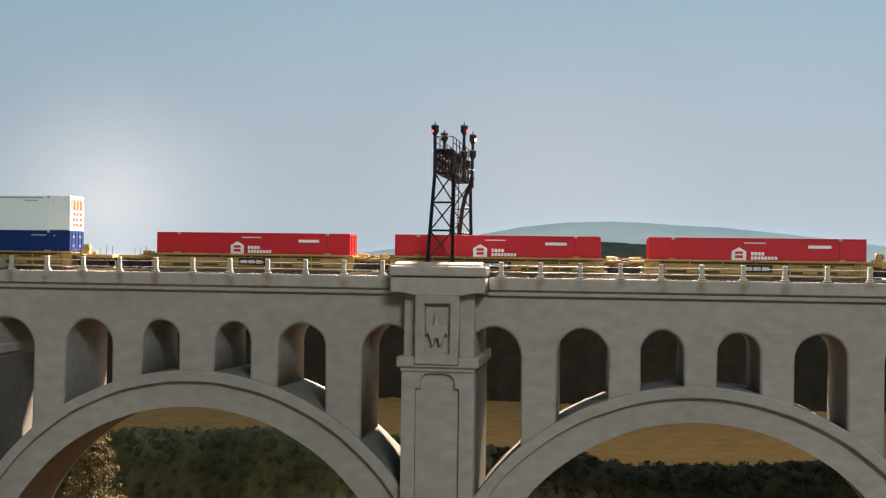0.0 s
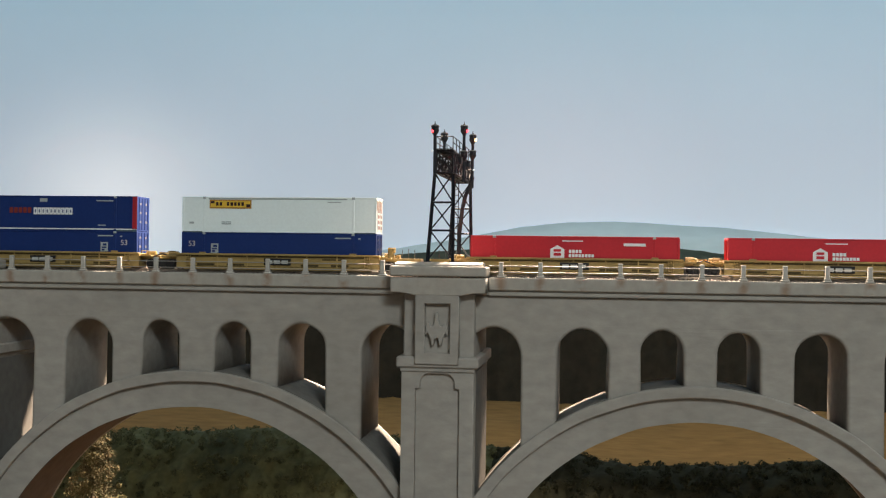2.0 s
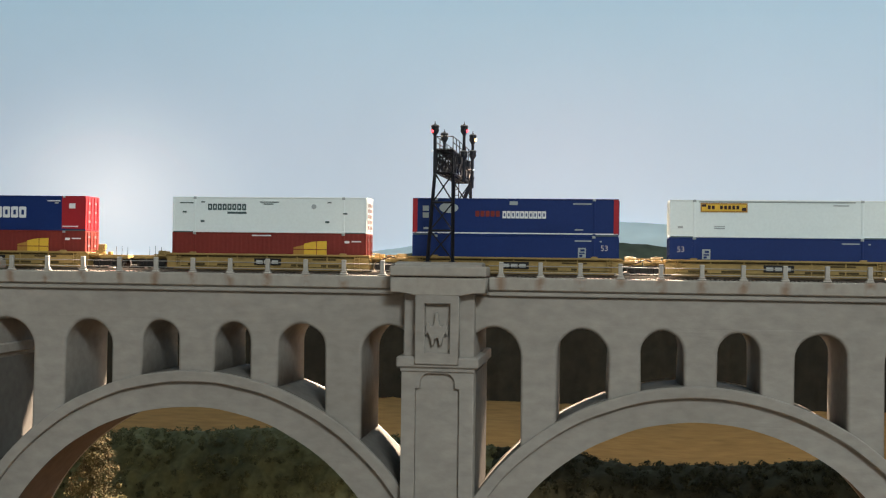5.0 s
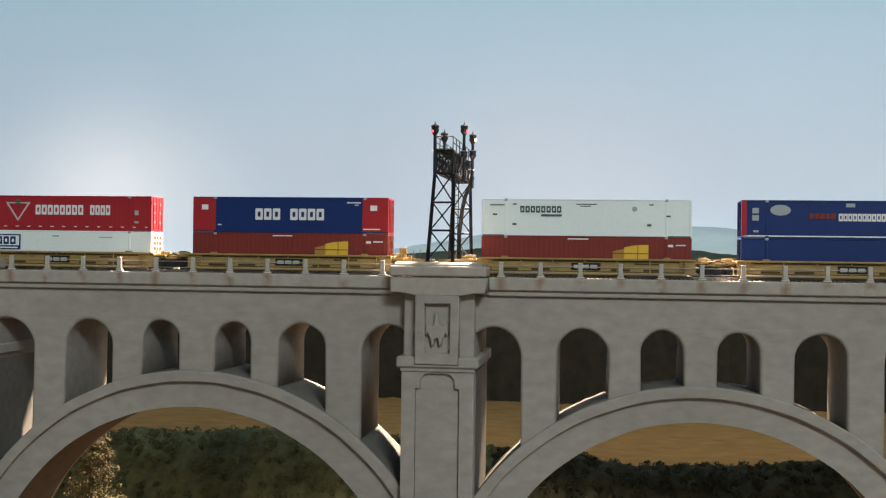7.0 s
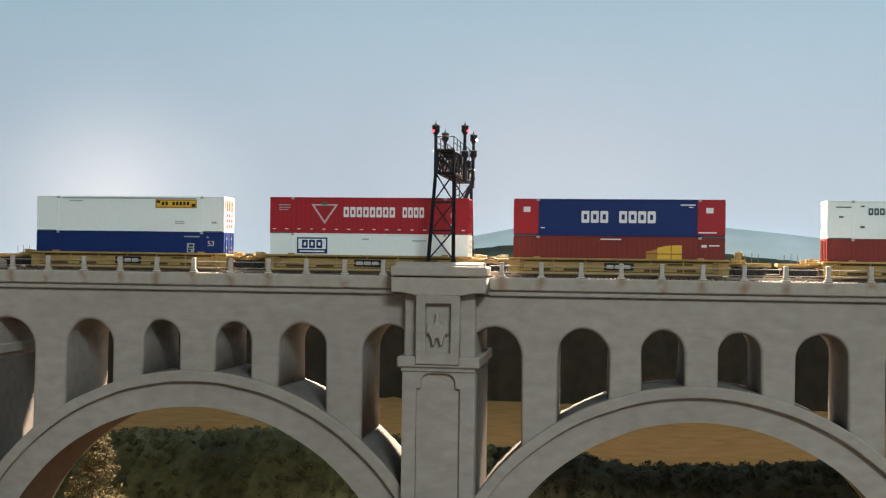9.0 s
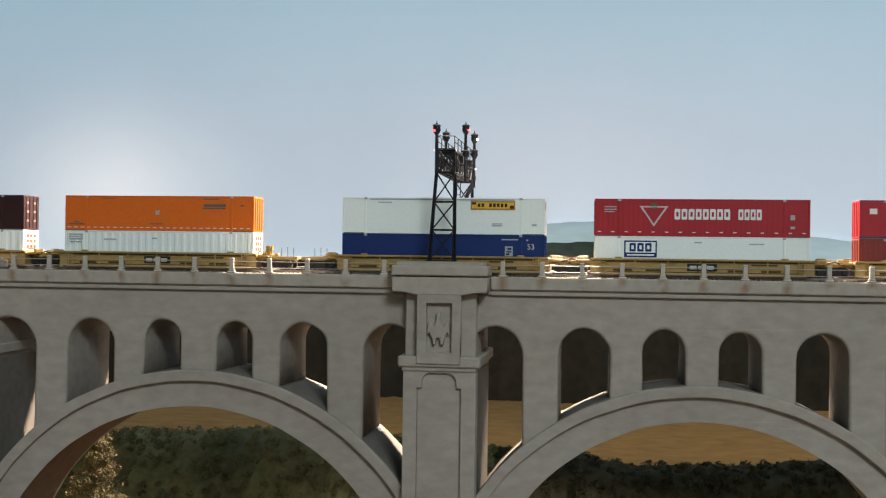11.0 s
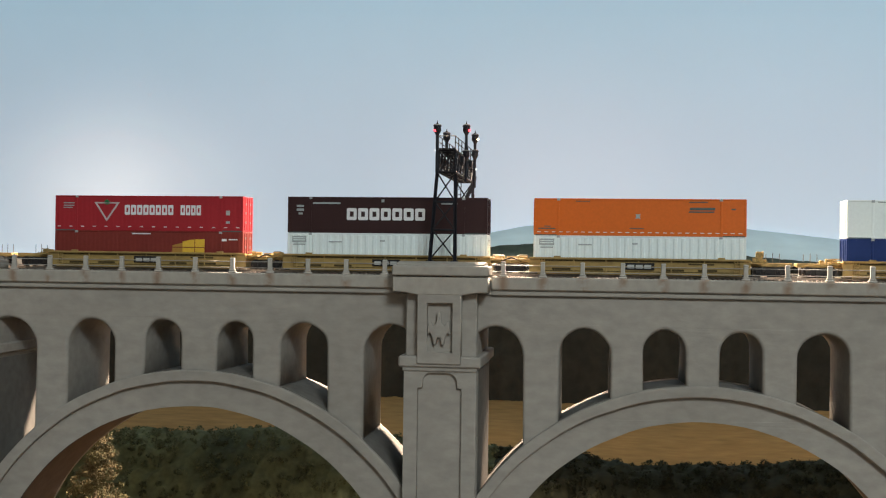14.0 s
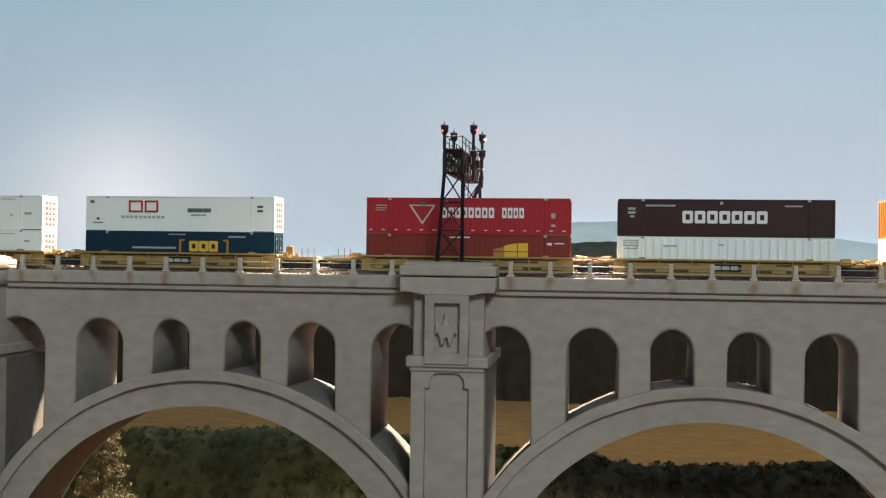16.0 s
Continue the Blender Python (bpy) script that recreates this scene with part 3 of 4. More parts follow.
# ---- the track ----
TRACK_Y, RAIL_Z = 23.2, 1.3


def track():
    t = thing("track", "single railway track with dark ties on grey ballast", "track", kind="structure")
    bm = bmesh.new()
    box(bm, -2270, 2270, 0.5, BACK - 0.5, -2.4, -0.9)
    part("ballast_bed", bm, BALLAST, t)
    me = None
    for i in range(290):
        x = -309 + 2.13 * i
        if me is None:
            ob = part("tie", boxes((-0.6, 0.6, -14.5, 14.5, -1.2, 0.3), bevel=0.15), TIE, t)
            me = ob.data
        else:
            ob = link("tie", me, None, t)
        ob.location = Vector((x, TRACK_Y, 0)) * MM
    for s in (-4.5, 4.5):
        y = TRACK_Y + s
        part("rail", boxes((-2270, 2270, y - 0.7, y + 0.7, -0.1, 0.25), (-2270, 2270, y - 0.25, y + 0.25, 0.2, 0.9), (-2270, 2270, y - 0.45, y + 0.45, 0.85, RAIL_Z)), RAIL, t)


track()

# ---- the signal bridge over the track ----


def signal_head(p, x, y, z, lamp=None):
    bm = bmesh.new()
    rod(bm, (x, y, z - 3.0), (x, y, z - 1.0), 0.8, 1.9, 12)
    rod(bm, (x, y, z - 1.0), (x, y, z + 1.2), 1.9, 1.7, 12)
    h = part("signal_head", bm, BLACK, p)
    bm = bmesh.new()
    rod(bm, (x, y, z + 1.1), (x, y, z + 1.6), 2.1, 1.9, 12)
    rod(bm, (x, y, z + 1.6), (x, y, z + 2.5), 1.2, 0.5, 10)
    rod(bm, (x, y, z + 2.4), (x, y, z + 3.9), 0.32, 0.12, 6)
    part("finial", bm, BLACK, h)
    # added pale plate paints the lamplit rim on top of the black head
    part("cap_plate", rods(((x, y, z + 1.5), (x, y, z + 2.0)), r=1.75, seg=12), WIRE, h, "pale plate for lamplight on the cap")
    part("hood", rods(((x, y - 1.2, z + 0.4), (x, y - 2.8, z + 0.3)), r=0.8, seg=8), BLACK, h)
    if lamp:
        bm = bmesh.new()
        bmesh.ops.create_uvsphere(bm, u_segments=10, v_segments=6, radius=0.62, matrix=Matrix.Translation((x + (1.7 if x > 0 else -0.9), y - 1.4, z - 1.0)))
        part("lens", bm, lamp, h, "lit signal lens")


def signal_bridge():
    p = thing("signal_bridge", "black steel lattice signal bridge over the track on the pier", "signal bridge")
    top, bot = 60.0, 49.6
    mid, half, y0, y1 = 2.6, 4.05, -3.0, 72.0
    for base, y, z0 in ((0.5, 0.0, 6.5), (1.6, 71.0, 6.5)):
        legs = []
        for s in (-1, 1):
            a, b = Vector((base + s * 6.1, y, z0)), Vector((mid - 0.3 + s * half, y, top))
            bm = bmesh.new()
            for dx, dy in ((-0.5, 0), (0.5, 0), (0, 0.6)):
                rod(bm, a + Vector((dx, dy, 0)), b + Vector((dx, dy, 0)), 0.44, 0.32, 4)
            part("leg", bm, BLACK, p)
            part("foot_plate", boxes((a.x - 1.6, a.x + 1.6, y - 1.4, y + 1.4, z0 - 0.1, z0 + 0.8), bevel=0.1), BLACK, p)
            legs.append((a, b))
        at = lambda l, z: l[0].lerp(l[1], (z - l[0].z) / (l[1].z - l[0].z))
        levels = [max(z0 + 1.5, 8.0), 22.0, 35.5, bot]
        for lo, hi in zip(levels, levels[1:]):
            for m, q in ((0, 1), (1, 0)):
                part("brace", rods((at(legs[m], lo), at(legs[q], hi)), r=0.36), BLACK, p)
            part("strut", rods((at(legs[0], hi), at(legs[1], hi)), r=0.5), BLACK, p)
    # lattice box beam from the front frame to the back one
    for s in (-1, 1):
        x = mid + s * half
        for z in (bot, top):
            part("chord", rods(((x, y0, z), (x, y1, z)), r=0.6, seg=4), BLACK, p)
        for i in range(7):
            ya, yb = y0 + (y1 - y0) * i / 7, y0 + (y1 - y0) * (i + 1) / 7
            part("lattice", rods(((x, ya, bot), (x, yb, top)), r=0.36), BLACK, p)
            part("lattice", rods(((x, ya, top), (x, yb, bot)), r=0.36), BLACK, p)
            part("lattice", rods(((x, ya, bot), (x, ya, top)), r=0.36), BLACK, p)
    for i in range(8):
        y = y0 + (y1 - y0) * i / 7
        for z in (bot, top):
            part("cross_member", rods(((mid - half, y, z), (mid + half, y, z)), r=0.45, seg=4), BLACK, p)
        if i in (0, 3, 7):
            part("brace", rods(((mid - half, y, bot), (mid + half, y, top)), r=0.35), BLACK, p)
            part("brace", rods(((mid + half, y, bot), (mid - half, y, top)), r=0.35), BLACK, p)
    # walkways of single planks, with the handrails
    for i in range(5):
        x = mid - half + 0.1 + i * 1.62
        part("walkway_plank", boxes((x, x + 1.3, -4.5, 73, top + 0.5, top + 1.0), bevel=0.08), BLACK, p)
        if i in (0, 2, 4):
            part("lower_plank", boxes((x, x + 1.3, -3.5, 72, bot - 0.3, bot + 0.5), bevel=0.08), BLACK, p)
    for x in (mid - half, mid + half):
        for z in (64.0, 66.8):
            part("handrail", rods(((x, -4, z), (x, 72.5, z)), r=0.24), BLACK, p)
        for i in range(7):
            y = -4 + 76.5 * i / 6
            part("stanchion", rods(((x, y, top), (x, y, 66.9)), r=0.26), BLACK, p)
    part("handrail", rods(((mid - half, -4, 66.8), (mid + half, -4, 66.8)), r=0.24), BLACK, p)
    # ladder down the back frame and a cable bundle
    for dx in (0, 2.0):
        part("ladder_rail", rods(((-1.6 + dx, 66, -0.9), (-0.8 + dx, 64, bot)), r=0.28), BLACK, p)
    for i in range(16):
        w = i / 16
        part("rung", rods(((-1.6 + 0.8 * w, 66 - 2 * w, 0.5 + 48 * w), (0.4 + 0.8 * w, 66 - 2 * w, 0.5 + 48 * w)), r=0.18), BLACK, p)
    path = [(1.0, 62, -0.9), (1.4, 62, 22), (2.8, 61, 34), (4.6, 60, 42), (7.4, 60, 47.5), (8.2, 60, 52)]
    for k in (0.0, 0.7, 1.4):
        part("cable", rods(*[((a[0] + k, a[1], a[2]), (b[0] + k, b[1], b[2])) for a, b in zip(path, path[1:])], r=0.45), BLACK, p)
    # masts with their heads
    for x, y, z0, z1, heads in ((-2.0, -4.6, 49, 69, ((70.2, LAMP_RED),)), (-1.4, 24, 59, 68, ((69.6, None),)),
                                (8.3, 26, 47, 72, ((73.6, LAMP_RED), (60.8, None))), (8.9, 60, 46, 71, ((72.6, LAMP_WARM), (64.2, None)))):
        part("mast", rods(((x, y, z0), (x, y, z1)), r=0.75, seg=8), BLACK, p)
        for z, lamp in heads:
            signal_head(p, x, y, z, lamp)
        for z in (bot, top):
            part("bracket_arm", rods(((x, y, z + 0.6), (mid + (half if x > mid else -half), y, z)), r=0.5), BLACK, p)
    for x, y, z in ((10.1, 56, 55.5), (-3.0, -5.2, 59.8)):
        bm = bmesh.new()
        bmesh.ops.create_uvsphere(bm, u_segments=10, v_segments=6, radius=0.5, matrix=Matrix.Translation((x, y, z)))
        part("marker_lamp", bm, LAMP_PALE, p, "small pale marker lamp")
        part("bracket_arm", rods(((x, y, z), (mid + (half if x > mid else -half), y + 2, z)), r=0.3), BLACK, p)
    for y, z in ((14, 57), (34, 52), (50, 58)):
        part("junction_box", boxes((mid + half + 0.4, mid + half + 2.0, y, y + 3, z - 1.8, z + 1.8), bevel=0.2), BLACK, p)


signal_bridge()

# ---- the train: wells of cars and their containers ----
CLEN, CWID, NEAR = 101.0, 16.2, 15.1
MOVING = []
# left ends of the containers at the clip's start, unit by unit from the head of the train
LEFT = [99.7, -24.3, -148.0, -296.3, -421.4, -545.7, -693.6, -816.9, -942.0, -1089.0, -1213.0, -1337.3, -1485.9, -1611.0]


def bogie(car, x):
    """A truck under a car, its centre x along the car."""
    bm = bmesh.new()
    for y in (NEAR + 2.6, NEAR + CWID - 2.6):
        box(bm, x - 7.6, x + 7.6, y - 0.7, y + 0.7, 3.6, 5.6, 0.3)
        box(bm, x - 2.6, x + 2.6, y - 0.9, y + 0.9, 2.3, 5.9, 0.4)
        box(bm, x - 6.8, x + 6.8, y - 0.5, y + 0.5, 2.2, 6.1, 0.4)
        for dx in (-5.6, 5.6):
            box(bm, x + dx - 1.4, x + dx + 1.4, y - 1.0, y + 1.0, 2.6, 5.2, 0.4)
    box(bm, x - 1.8, x + 1.8, NEAR + 2.4, NEAR + CWID - 2.4, 3.6, 6.2, 0.3)
    b = part("truck", bm, TRUCK_BLACK, car, "black truck frame with bright wheels")
    for dx in (-5.6, 5.6):
        bm = bmesh.new()
        for y in (-4.5, 4.5):
            rod(bm, (0, y - 0.9, 0), (0, y + 0.9, 0), 2.6, seg=18)
        rod(bm, (0, -6, 0), (0, 6, 0), 0.7, seg=8)
        w = part("wheelset", bm, WHEEL, b)
        w.location = Vector((x + dx, TRACK_Y, RAIL_Z + 2.6)) * MM


def well_car(first, last):
    """One unit of an articulated well car; the container's left end is at x = 0. first and last: the set's head and tail."""
    car = thing("well_car", "ochre yellow articulated container well car on black trucks", "railway car", group="cars of the train")
    lo, hi = 2.0, 9.6
    for y, out in ((NEAR - 0.9, -1), (NEAR + CWID + 0.9, 1)):
        a, b = -2.0, CLEN + 2.0
        bm = bmesh.new()
        box(bm, a, b, y - 0.3, y + 0.3, lo + 0.4, hi - 0.4)
        s = part("side_wall", bm, YELLOW, car)
        part("top_chord", boxes((a, b, min(y - out * 0.6, y + out * 1.5), max(y - out * 0.6, y + out * 1.5), hi - 1.0, hi), bevel=0.2), YELLOW, s)
        part("side_sill", boxes((a + 4, b - 4, min(y - out * 0.6, y + out * 1.4), max(y - out * 0.6, y + out * 1.4), lo - 0.5, lo + 0.9), bevel=0.2), YELLOW, s)
        part("side_rail", boxes((a + 6, b - 6, min(y + out * 0.2, y + out * 1.0), max(y + out * 0.2, y + out * 1.0), 5.4, 6.0), bevel=0.08), YELLOW, s)
        for i in range(7):
            x = 4.0 + i * (CLEN - 8) / 6
            part("side_post", boxes((x - 0.35, x + 0.35, y + out * 0.2, y + out * 0.6, lo + 1.0, hi - 0.8), bevel=0.08), YELLOW, s)
        # dark strips paint the shade of slots and recesses onto the wall
        for x in (9.0, 24.5, 63.0, 78.5) if out < 0 else ():
            part("side_slot", boxes((x, x + 9.0, y - 0.55, y - 0.2, 3.5, 4.5), bevel=0.08), DARK_OCHRE, s)
        if out < 0:
            part("side_recess", boxes((a + 5, b - 5, y - 0.42, y - 0.25, 7.7, 8.5)), DARK_OCHRE, s)
            part("side_recess", boxes((a + 7, b - 7, y - 0.42, y - 0.25, 2.9, 3.3)), DARK_OCHRE, s)
        for z in (7.4, 4.9):
            part("side_bead", boxes((a + 6, b - 6, min(y + out * 0.2, y + out * 0.6), max(y + out * 0.2, y + out * 0.6), z, z + 0.25)), YELLOW, s)
        for x in (11.5, CLEN - 11.5):
            part("stacking_bracket", boxes((x - 1.6, x + 1.6, y - 0.9, y + 0.9, hi - 1.2, hi + 0.7), bevel=0.2), YELLOW, s)
        if out < 0:
            part("data_plate", boxes((44, 58, y - 1.0, y - 0.7, 4.0, 7.4), bevel=0.1), TRUCK_BLACK, s, "dark data plate with pale bars")
            for x in (45.2, 49.2, 53.2):
                part("plate_print", boxes((x, x + 3.2, y - 1.2, y - 0.95, 4.7, 6.4)), PRINT_PLATE, s)
            part("car_print", boxes((74, 86, y - 0.5, y - 0.28, 6.6, 7.6)), DARK_OCHRE, s)
    part("well_floor", boxes((0, CLEN, NEAR - 0.8, NEAR + CWID + 0.8, 2.0, 2.9)), YELLOW, car)
    for s, e, free in ((-1, 0.0, last), (1, CLEN, first)):
        reach = 22.0 if free else 11.6
        x0, x1 = sorted((e + s * 1.0, e + s * reach))
        bm = bmesh.new()
        box(bm, x0, x1, NEAR + 3.0, NEAR + CWID - 3.0, 6.2, 8.2, 0.3)
        d = part("end_platform", bm, YELLOW, car)
        part("bolster", boxes((e + s * 1.0 - 0.8, e + s * 1.0 + 0.8, NEAR - 0.8, NEAR + CWID + 0.8, 2.2, 9.2), bevel=0.2), YELLOW, d)
        part("walkway_step", boxes((min(e + s * 2, e + s * 8), max(e + s * 2, e + s * 8), NEAR - 0.4, NEAR + 3.4, 7.6, 8.3), bevel=0.1), YELLOW, d)
        part("walkway_step", boxes((min(e + s * 2, e + s * 8), max(e + s * 2, e + s * 8), NEAR + CWID - 3.4, NEAR + CWID + 0.4, 7.6, 8.3), bevel=0.1), YELLOW, d)
        bm = bmesh.new()
        rod(bm, (e + s * 3.5, NEAR + 5.5, 9.2), (e + s * 8.5, NEAR + 5.5, 9.2), 1.1, seg=12)
        part("air_tank", bm, YELLOW, d)
        part("valve_box", boxes((min(e + s * 8.8, e + s * 10.6), max(e + s * 8.8, e + s * 10.6), NEAR + 8.0, NEAR + 11.0, 8.1, 9.8), bevel=0.25), YELLOW, d)
        part("pipe", rods(((e + s * 1.5, NEAR + 2.2, 8.6), (e + s * 10.5, NEAR + 2.2, 8.6)), r=0.25), YELLOW, d)
        part("side_ladder", rods(((e - s * 3.0, NEAR - 1.9, 3.0), (e - s * 3.0, NEAR - 1.9, 8.6)), ((e - s * 5.4, NEAR - 1.9, 3.0), (e - s * 5.4, NEAR - 1.9, 8.6)),
             *[((e - s * 3.0, NEAR - 1.9, z), (e - s * 5.4, NEAR - 1.9, z)) for z in (3.6, 5.0, 6.4, 7.8)], r=0.2), YELLOW, d)
        part("sill_step", boxes((min(e - s * 2.4, e - s * 6), max(e - s * 2.4, e - s * 6), NEAR - 2.2, NEAR - 1.0, 1.6, 2.2), bevel=0.1), YELLOW, d)
        part("grab_iron", rods(((e + s * 3, NEAR - 0.2, 8.2), (e + s * 3, NEAR - 0.2, 10.4)), ((e + s * 3, NEAR - 0.2, 10.4), (e + s * 7, NEAR - 0.2, 10.4)), ((e + s * 7, NEAR - 0.2, 10.4), (e + s * 7, NEAR - 0.2, 8.2)), r=0.22), YELLOW, d)
        if free:
            part("coupler", boxes((min(e + s * 21, e + s * 24.2), max(e + s * 21, e + s * 24.2), TRACK_Y - 1.1, TRACK_Y + 1.1, 5.0, 6.8), bevel=0.3), TRUCK_BLACK, car)
            top = 13.6 if s > 0 else 10.4
            part("brake_stand", boxes((min(e + s * 5.2, e + s * 8.0), max(e + s * 5.2, e + s * 8.0), NEAR + 4, NEAR + 7, 8.0, top), bevel=0.4), YELLOW, d)
            part("brake_wheel", rods(((e + s * 8.0, NEAR + 5.5, top - 1.4), (e + s * 8.7, NEAR + 5.5, top - 1.4)), r=1.5, seg=12), YELLOW, d)
            for k, h in ((11.0, 12.6), (14.2, 13.0), (17.4, 12.6)):
                part("grab_iron", rods(((e + s * k, NEAR + 13.4, 8.0), (e + s * k, NEAR + 13.4, h)), r=0.17), GRAB, d)
            bogie(car, e + s * 11.5)
        elif s < 0:
            bogie(car, e - 11.6)
            bm = bmesh.new()
            rod(bm, (e - 11.6, TRACK_Y, 8.0), (e - 11.6, TRACK_Y, 9.8), 2.6, 2.0, 12)
            part("articulation_joint", bm, YELLOW, car)
            part("hose", rods(((e - 16, NEAR + 2.4, 7.4), (e - 11, NEAR + 1.8, 9.2)), ((e - 11, NEAR + 1.8, 9.2), (e - 6, NEAR + 2.4, 7.4)), r=0.3), TRUCK_BLACK, car)
    return car


def container(label, z0, z1, side, ribs=0.0, end=None, cap=None, trim=None):
    """A 53-foot container model; its left near lower corner is at (0, NEAR, z0)."""
    ob = thing("container", label, "container", group="containers of the train")
    bm = bmesh.new()
    y0, y1 = NEAR + 0.25, NEAR + CWID - 0.25
    box(bm, 0.4, CLEN - 0.4, y0, y1, z0 + 0.3, z1 - 0.25)
    body = part("body", bm, side, ob)
    # pressed ribs of both long sides
    if ribs:
        bm = bmesh.new()
        count, wide = (26, 1.5) if ribs > 0.2 else (41, 1.0)
        for i in range(count):
            x = 2.2 + i * (CLEN - 4.4) / (count - 1)
            for y, s in ((y0, -1), (y1, 1)):
                v = [bm.verts.new(p) for p in ((x - 0.75 * wide, y, z0 + 0.9), (x - 0.4 * wide, y + s * ribs, z0 + 1.1), (x + 0.4 * wide, y + s * ribs, z0 + 1.1), (x + 0.75 * wide, y, z0 + 0.9),
                                               (x - 0.75 * wide, y, z1 - 0.9), (x - 0.4 * wide, y + s * ribs, z1 - 1.1), (x + 0.4 * wide, y + s * ribs, z1 - 1.1), (x + 0.75 * wide, y, z1 - 0.9))]
                for f in ((0, 1, 5, 4), (1, 2, 6, 5), (2, 3, 7, 6), (4, 5, 6, 7), (3, 2, 1, 0)):
                    bm.faces.new([v[k] for k in f])
        part("side_ribs", bm, side, body)
    tr = trim or side
    for y in (NEAR, NEAR + CWID):
        s = 1 if y == NEAR else -1
        ya, yb = sorted((y, y + s * 0.6))
        part("top_rail", boxes((0, CLEN, ya, yb, z1 - 0.7, z1), bevel=0.12), tr, ob)
        part("bottom_rail", boxes((0, CLEN, ya, yb, z0, z0 + 0.7), bevel=0.12), side, ob)
        for x in (0.0, CLEN - 1.0, 11.2, CLEN - 12.2):
            part("corner_post", boxes((x, x + 1.0, ya + 0.02, yb - 0.02, z0 + 0.1, z1 - 0.1), bevel=0.12), side, ob)
        for x in (11.0, CLEN - 12.6):
            for z in (z0, z1 - 1.1):
                part("corner_casting", boxes((x, x + 1.6, ya - 0.1, yb + 0.1, z - 0.05, z + 1.15), bevel=0.15), side if z == z0 else PRINT_GREY, ob)
    if z0 > 10:
        # dark strips painted in for the shade of the gap between boxes
        for x0, x1 in ((0.6, 11.0), (CLEN - 11.0, CLEN - 0.6)):
            part("stack_gap", boxes((x0, x1, NEAR - 0.05, NEAR + 1, z0 - 0.15, z0 + 0.4)), PRINT_DARK, ob, "dark strip for the shaded gap over the lower box")
    part("roof", boxes((0.2, CLEN - 0.2, NEAR + 0.2, NEAR + CWID - 0.2, z1 - 0.35, z1 - 0.02)), tr, ob)
    for x, s in ((CLEN, -1), (0.0, 1)):
        xa, xb = sorted((x, x + s * 0.5))
        d = part("end_wall", boxes((xa, xb, NEAR + 0.1, NEAR + CWID - 0.1, z0 + 0.1, z1 - 0.1), bevel=0.1), end or side, ob)
        o = x
        for y in (NEAR + 2.6, NEAR + 6.2, NEAR + CWID - 6.2, NEAR + CWID - 2.6):
            part("lock_bar", rods(((o - s * 0.15, y, z0 + 0.8), (o - s * 0.15, y, z1 - 0.8)), r=0.24), end or side, d)
        pale = (end or side) is WHITE
        for z in ((z0 + 2.2, z0 + 5.0, z0 + 7.8, z0 + 10.6, z0 + 13.4) if pale else (z0 + 4.2, z0 + 9.0, z0 + 13.6)) if s < 0 else ():
            for ya, yb in ((NEAR + 3.0, NEAR + 6.0), (NEAR + 6.6, NEAR + 9.4), (NEAR + CWID - 6.0, NEAR + CWID - 3.0)) if pale else ((NEAR + 3.2, NEAR + 5.6), (NEAR + CWID - 5.8, NEAR + CWID - 3.4)):
                part("door_print", boxes((o - s * 0.06, o - s * 0.12, ya, yb, z, z + (1.7 if pale else 1.2))), PRINT_PEACH if pale else PRINT_DIM, d)
    return ob


def decal(ob, name, mat, *rects, label="", lift=0.34):
    """Flat printed shapes (x0, x1, z0, z1) on the near side of a container, each a part."""
    y = NEAR - lift + 0.3
    for a, b, c, d in rects:
        part(name, boxes((a, b, y, NEAR + 0.3, c, d)), mat, ob, label)


def shape(ob, name, mat, loops, label=""):
    return part(name, solid(loops, NEAR - 0.05, NEAR + 0.3), mat, ob, label)


def word(ob, mat, x0, x1, z0, z1, n, gap=0.22, skip=(), label="", lift=0.34):
    """A brand name as a row of n plain blocks with cut corners."""
    w = (x1 - x0) / n
    y = NEAR - lift + 0.3
    for i in range(n):
        if i in skip:
            continue
        a, b = x0 + i * w + gap * w / 2, x0 + (i + 1) * w - gap * w / 2
        k = 0.1 * min(b - a, z1 - z0)
        pts = [(a + k, z0), (b - k, z0), (b, z0 + k), (b, z1 - k), (b - k, z1), (a + k, z1), (a, z1 - k), (a, z0 + k)]
        loops = [pts]
        if b - a > 1.8 and z1 - z0 > 3:
            u, v = (b - a) * 0.30, (z1 - z0) * 0.28
            loops.append([(a + u, z0 + v), (a + u, z1 - v), (b - u, z1 - v), (b - u, z0 + v)])
        part("brand_block", solid(loops, y, NEAR + 0.3), mat, ob, label)


def size_mark(ob, mat, x, z, s):
    cu = bpy.data.curves.new("size_mark", "FONT")
    cu.body, cu.size, cu.extrude = "53", s, 0.1
    tmp = new("size_mark", cu)
    me = bpy.data.meshes.new_from_object(tmp.evaluated_get(bpy.context.evaluated_depsgraph_get()))
    bpy.data.objects.remove(tmp)
    bm = bmesh.new()
    bm.from_mesh(me)
    for v in bm.verts:
        a, b, c = v.co
        v.co = (x + a, NEAR - 0.02 - c, z + b)
    part("size_mark", bm, mat, ob, "the number 53 in print")


LOWER, UPPER = (2.95, 20.3), (20.35, 38.35)


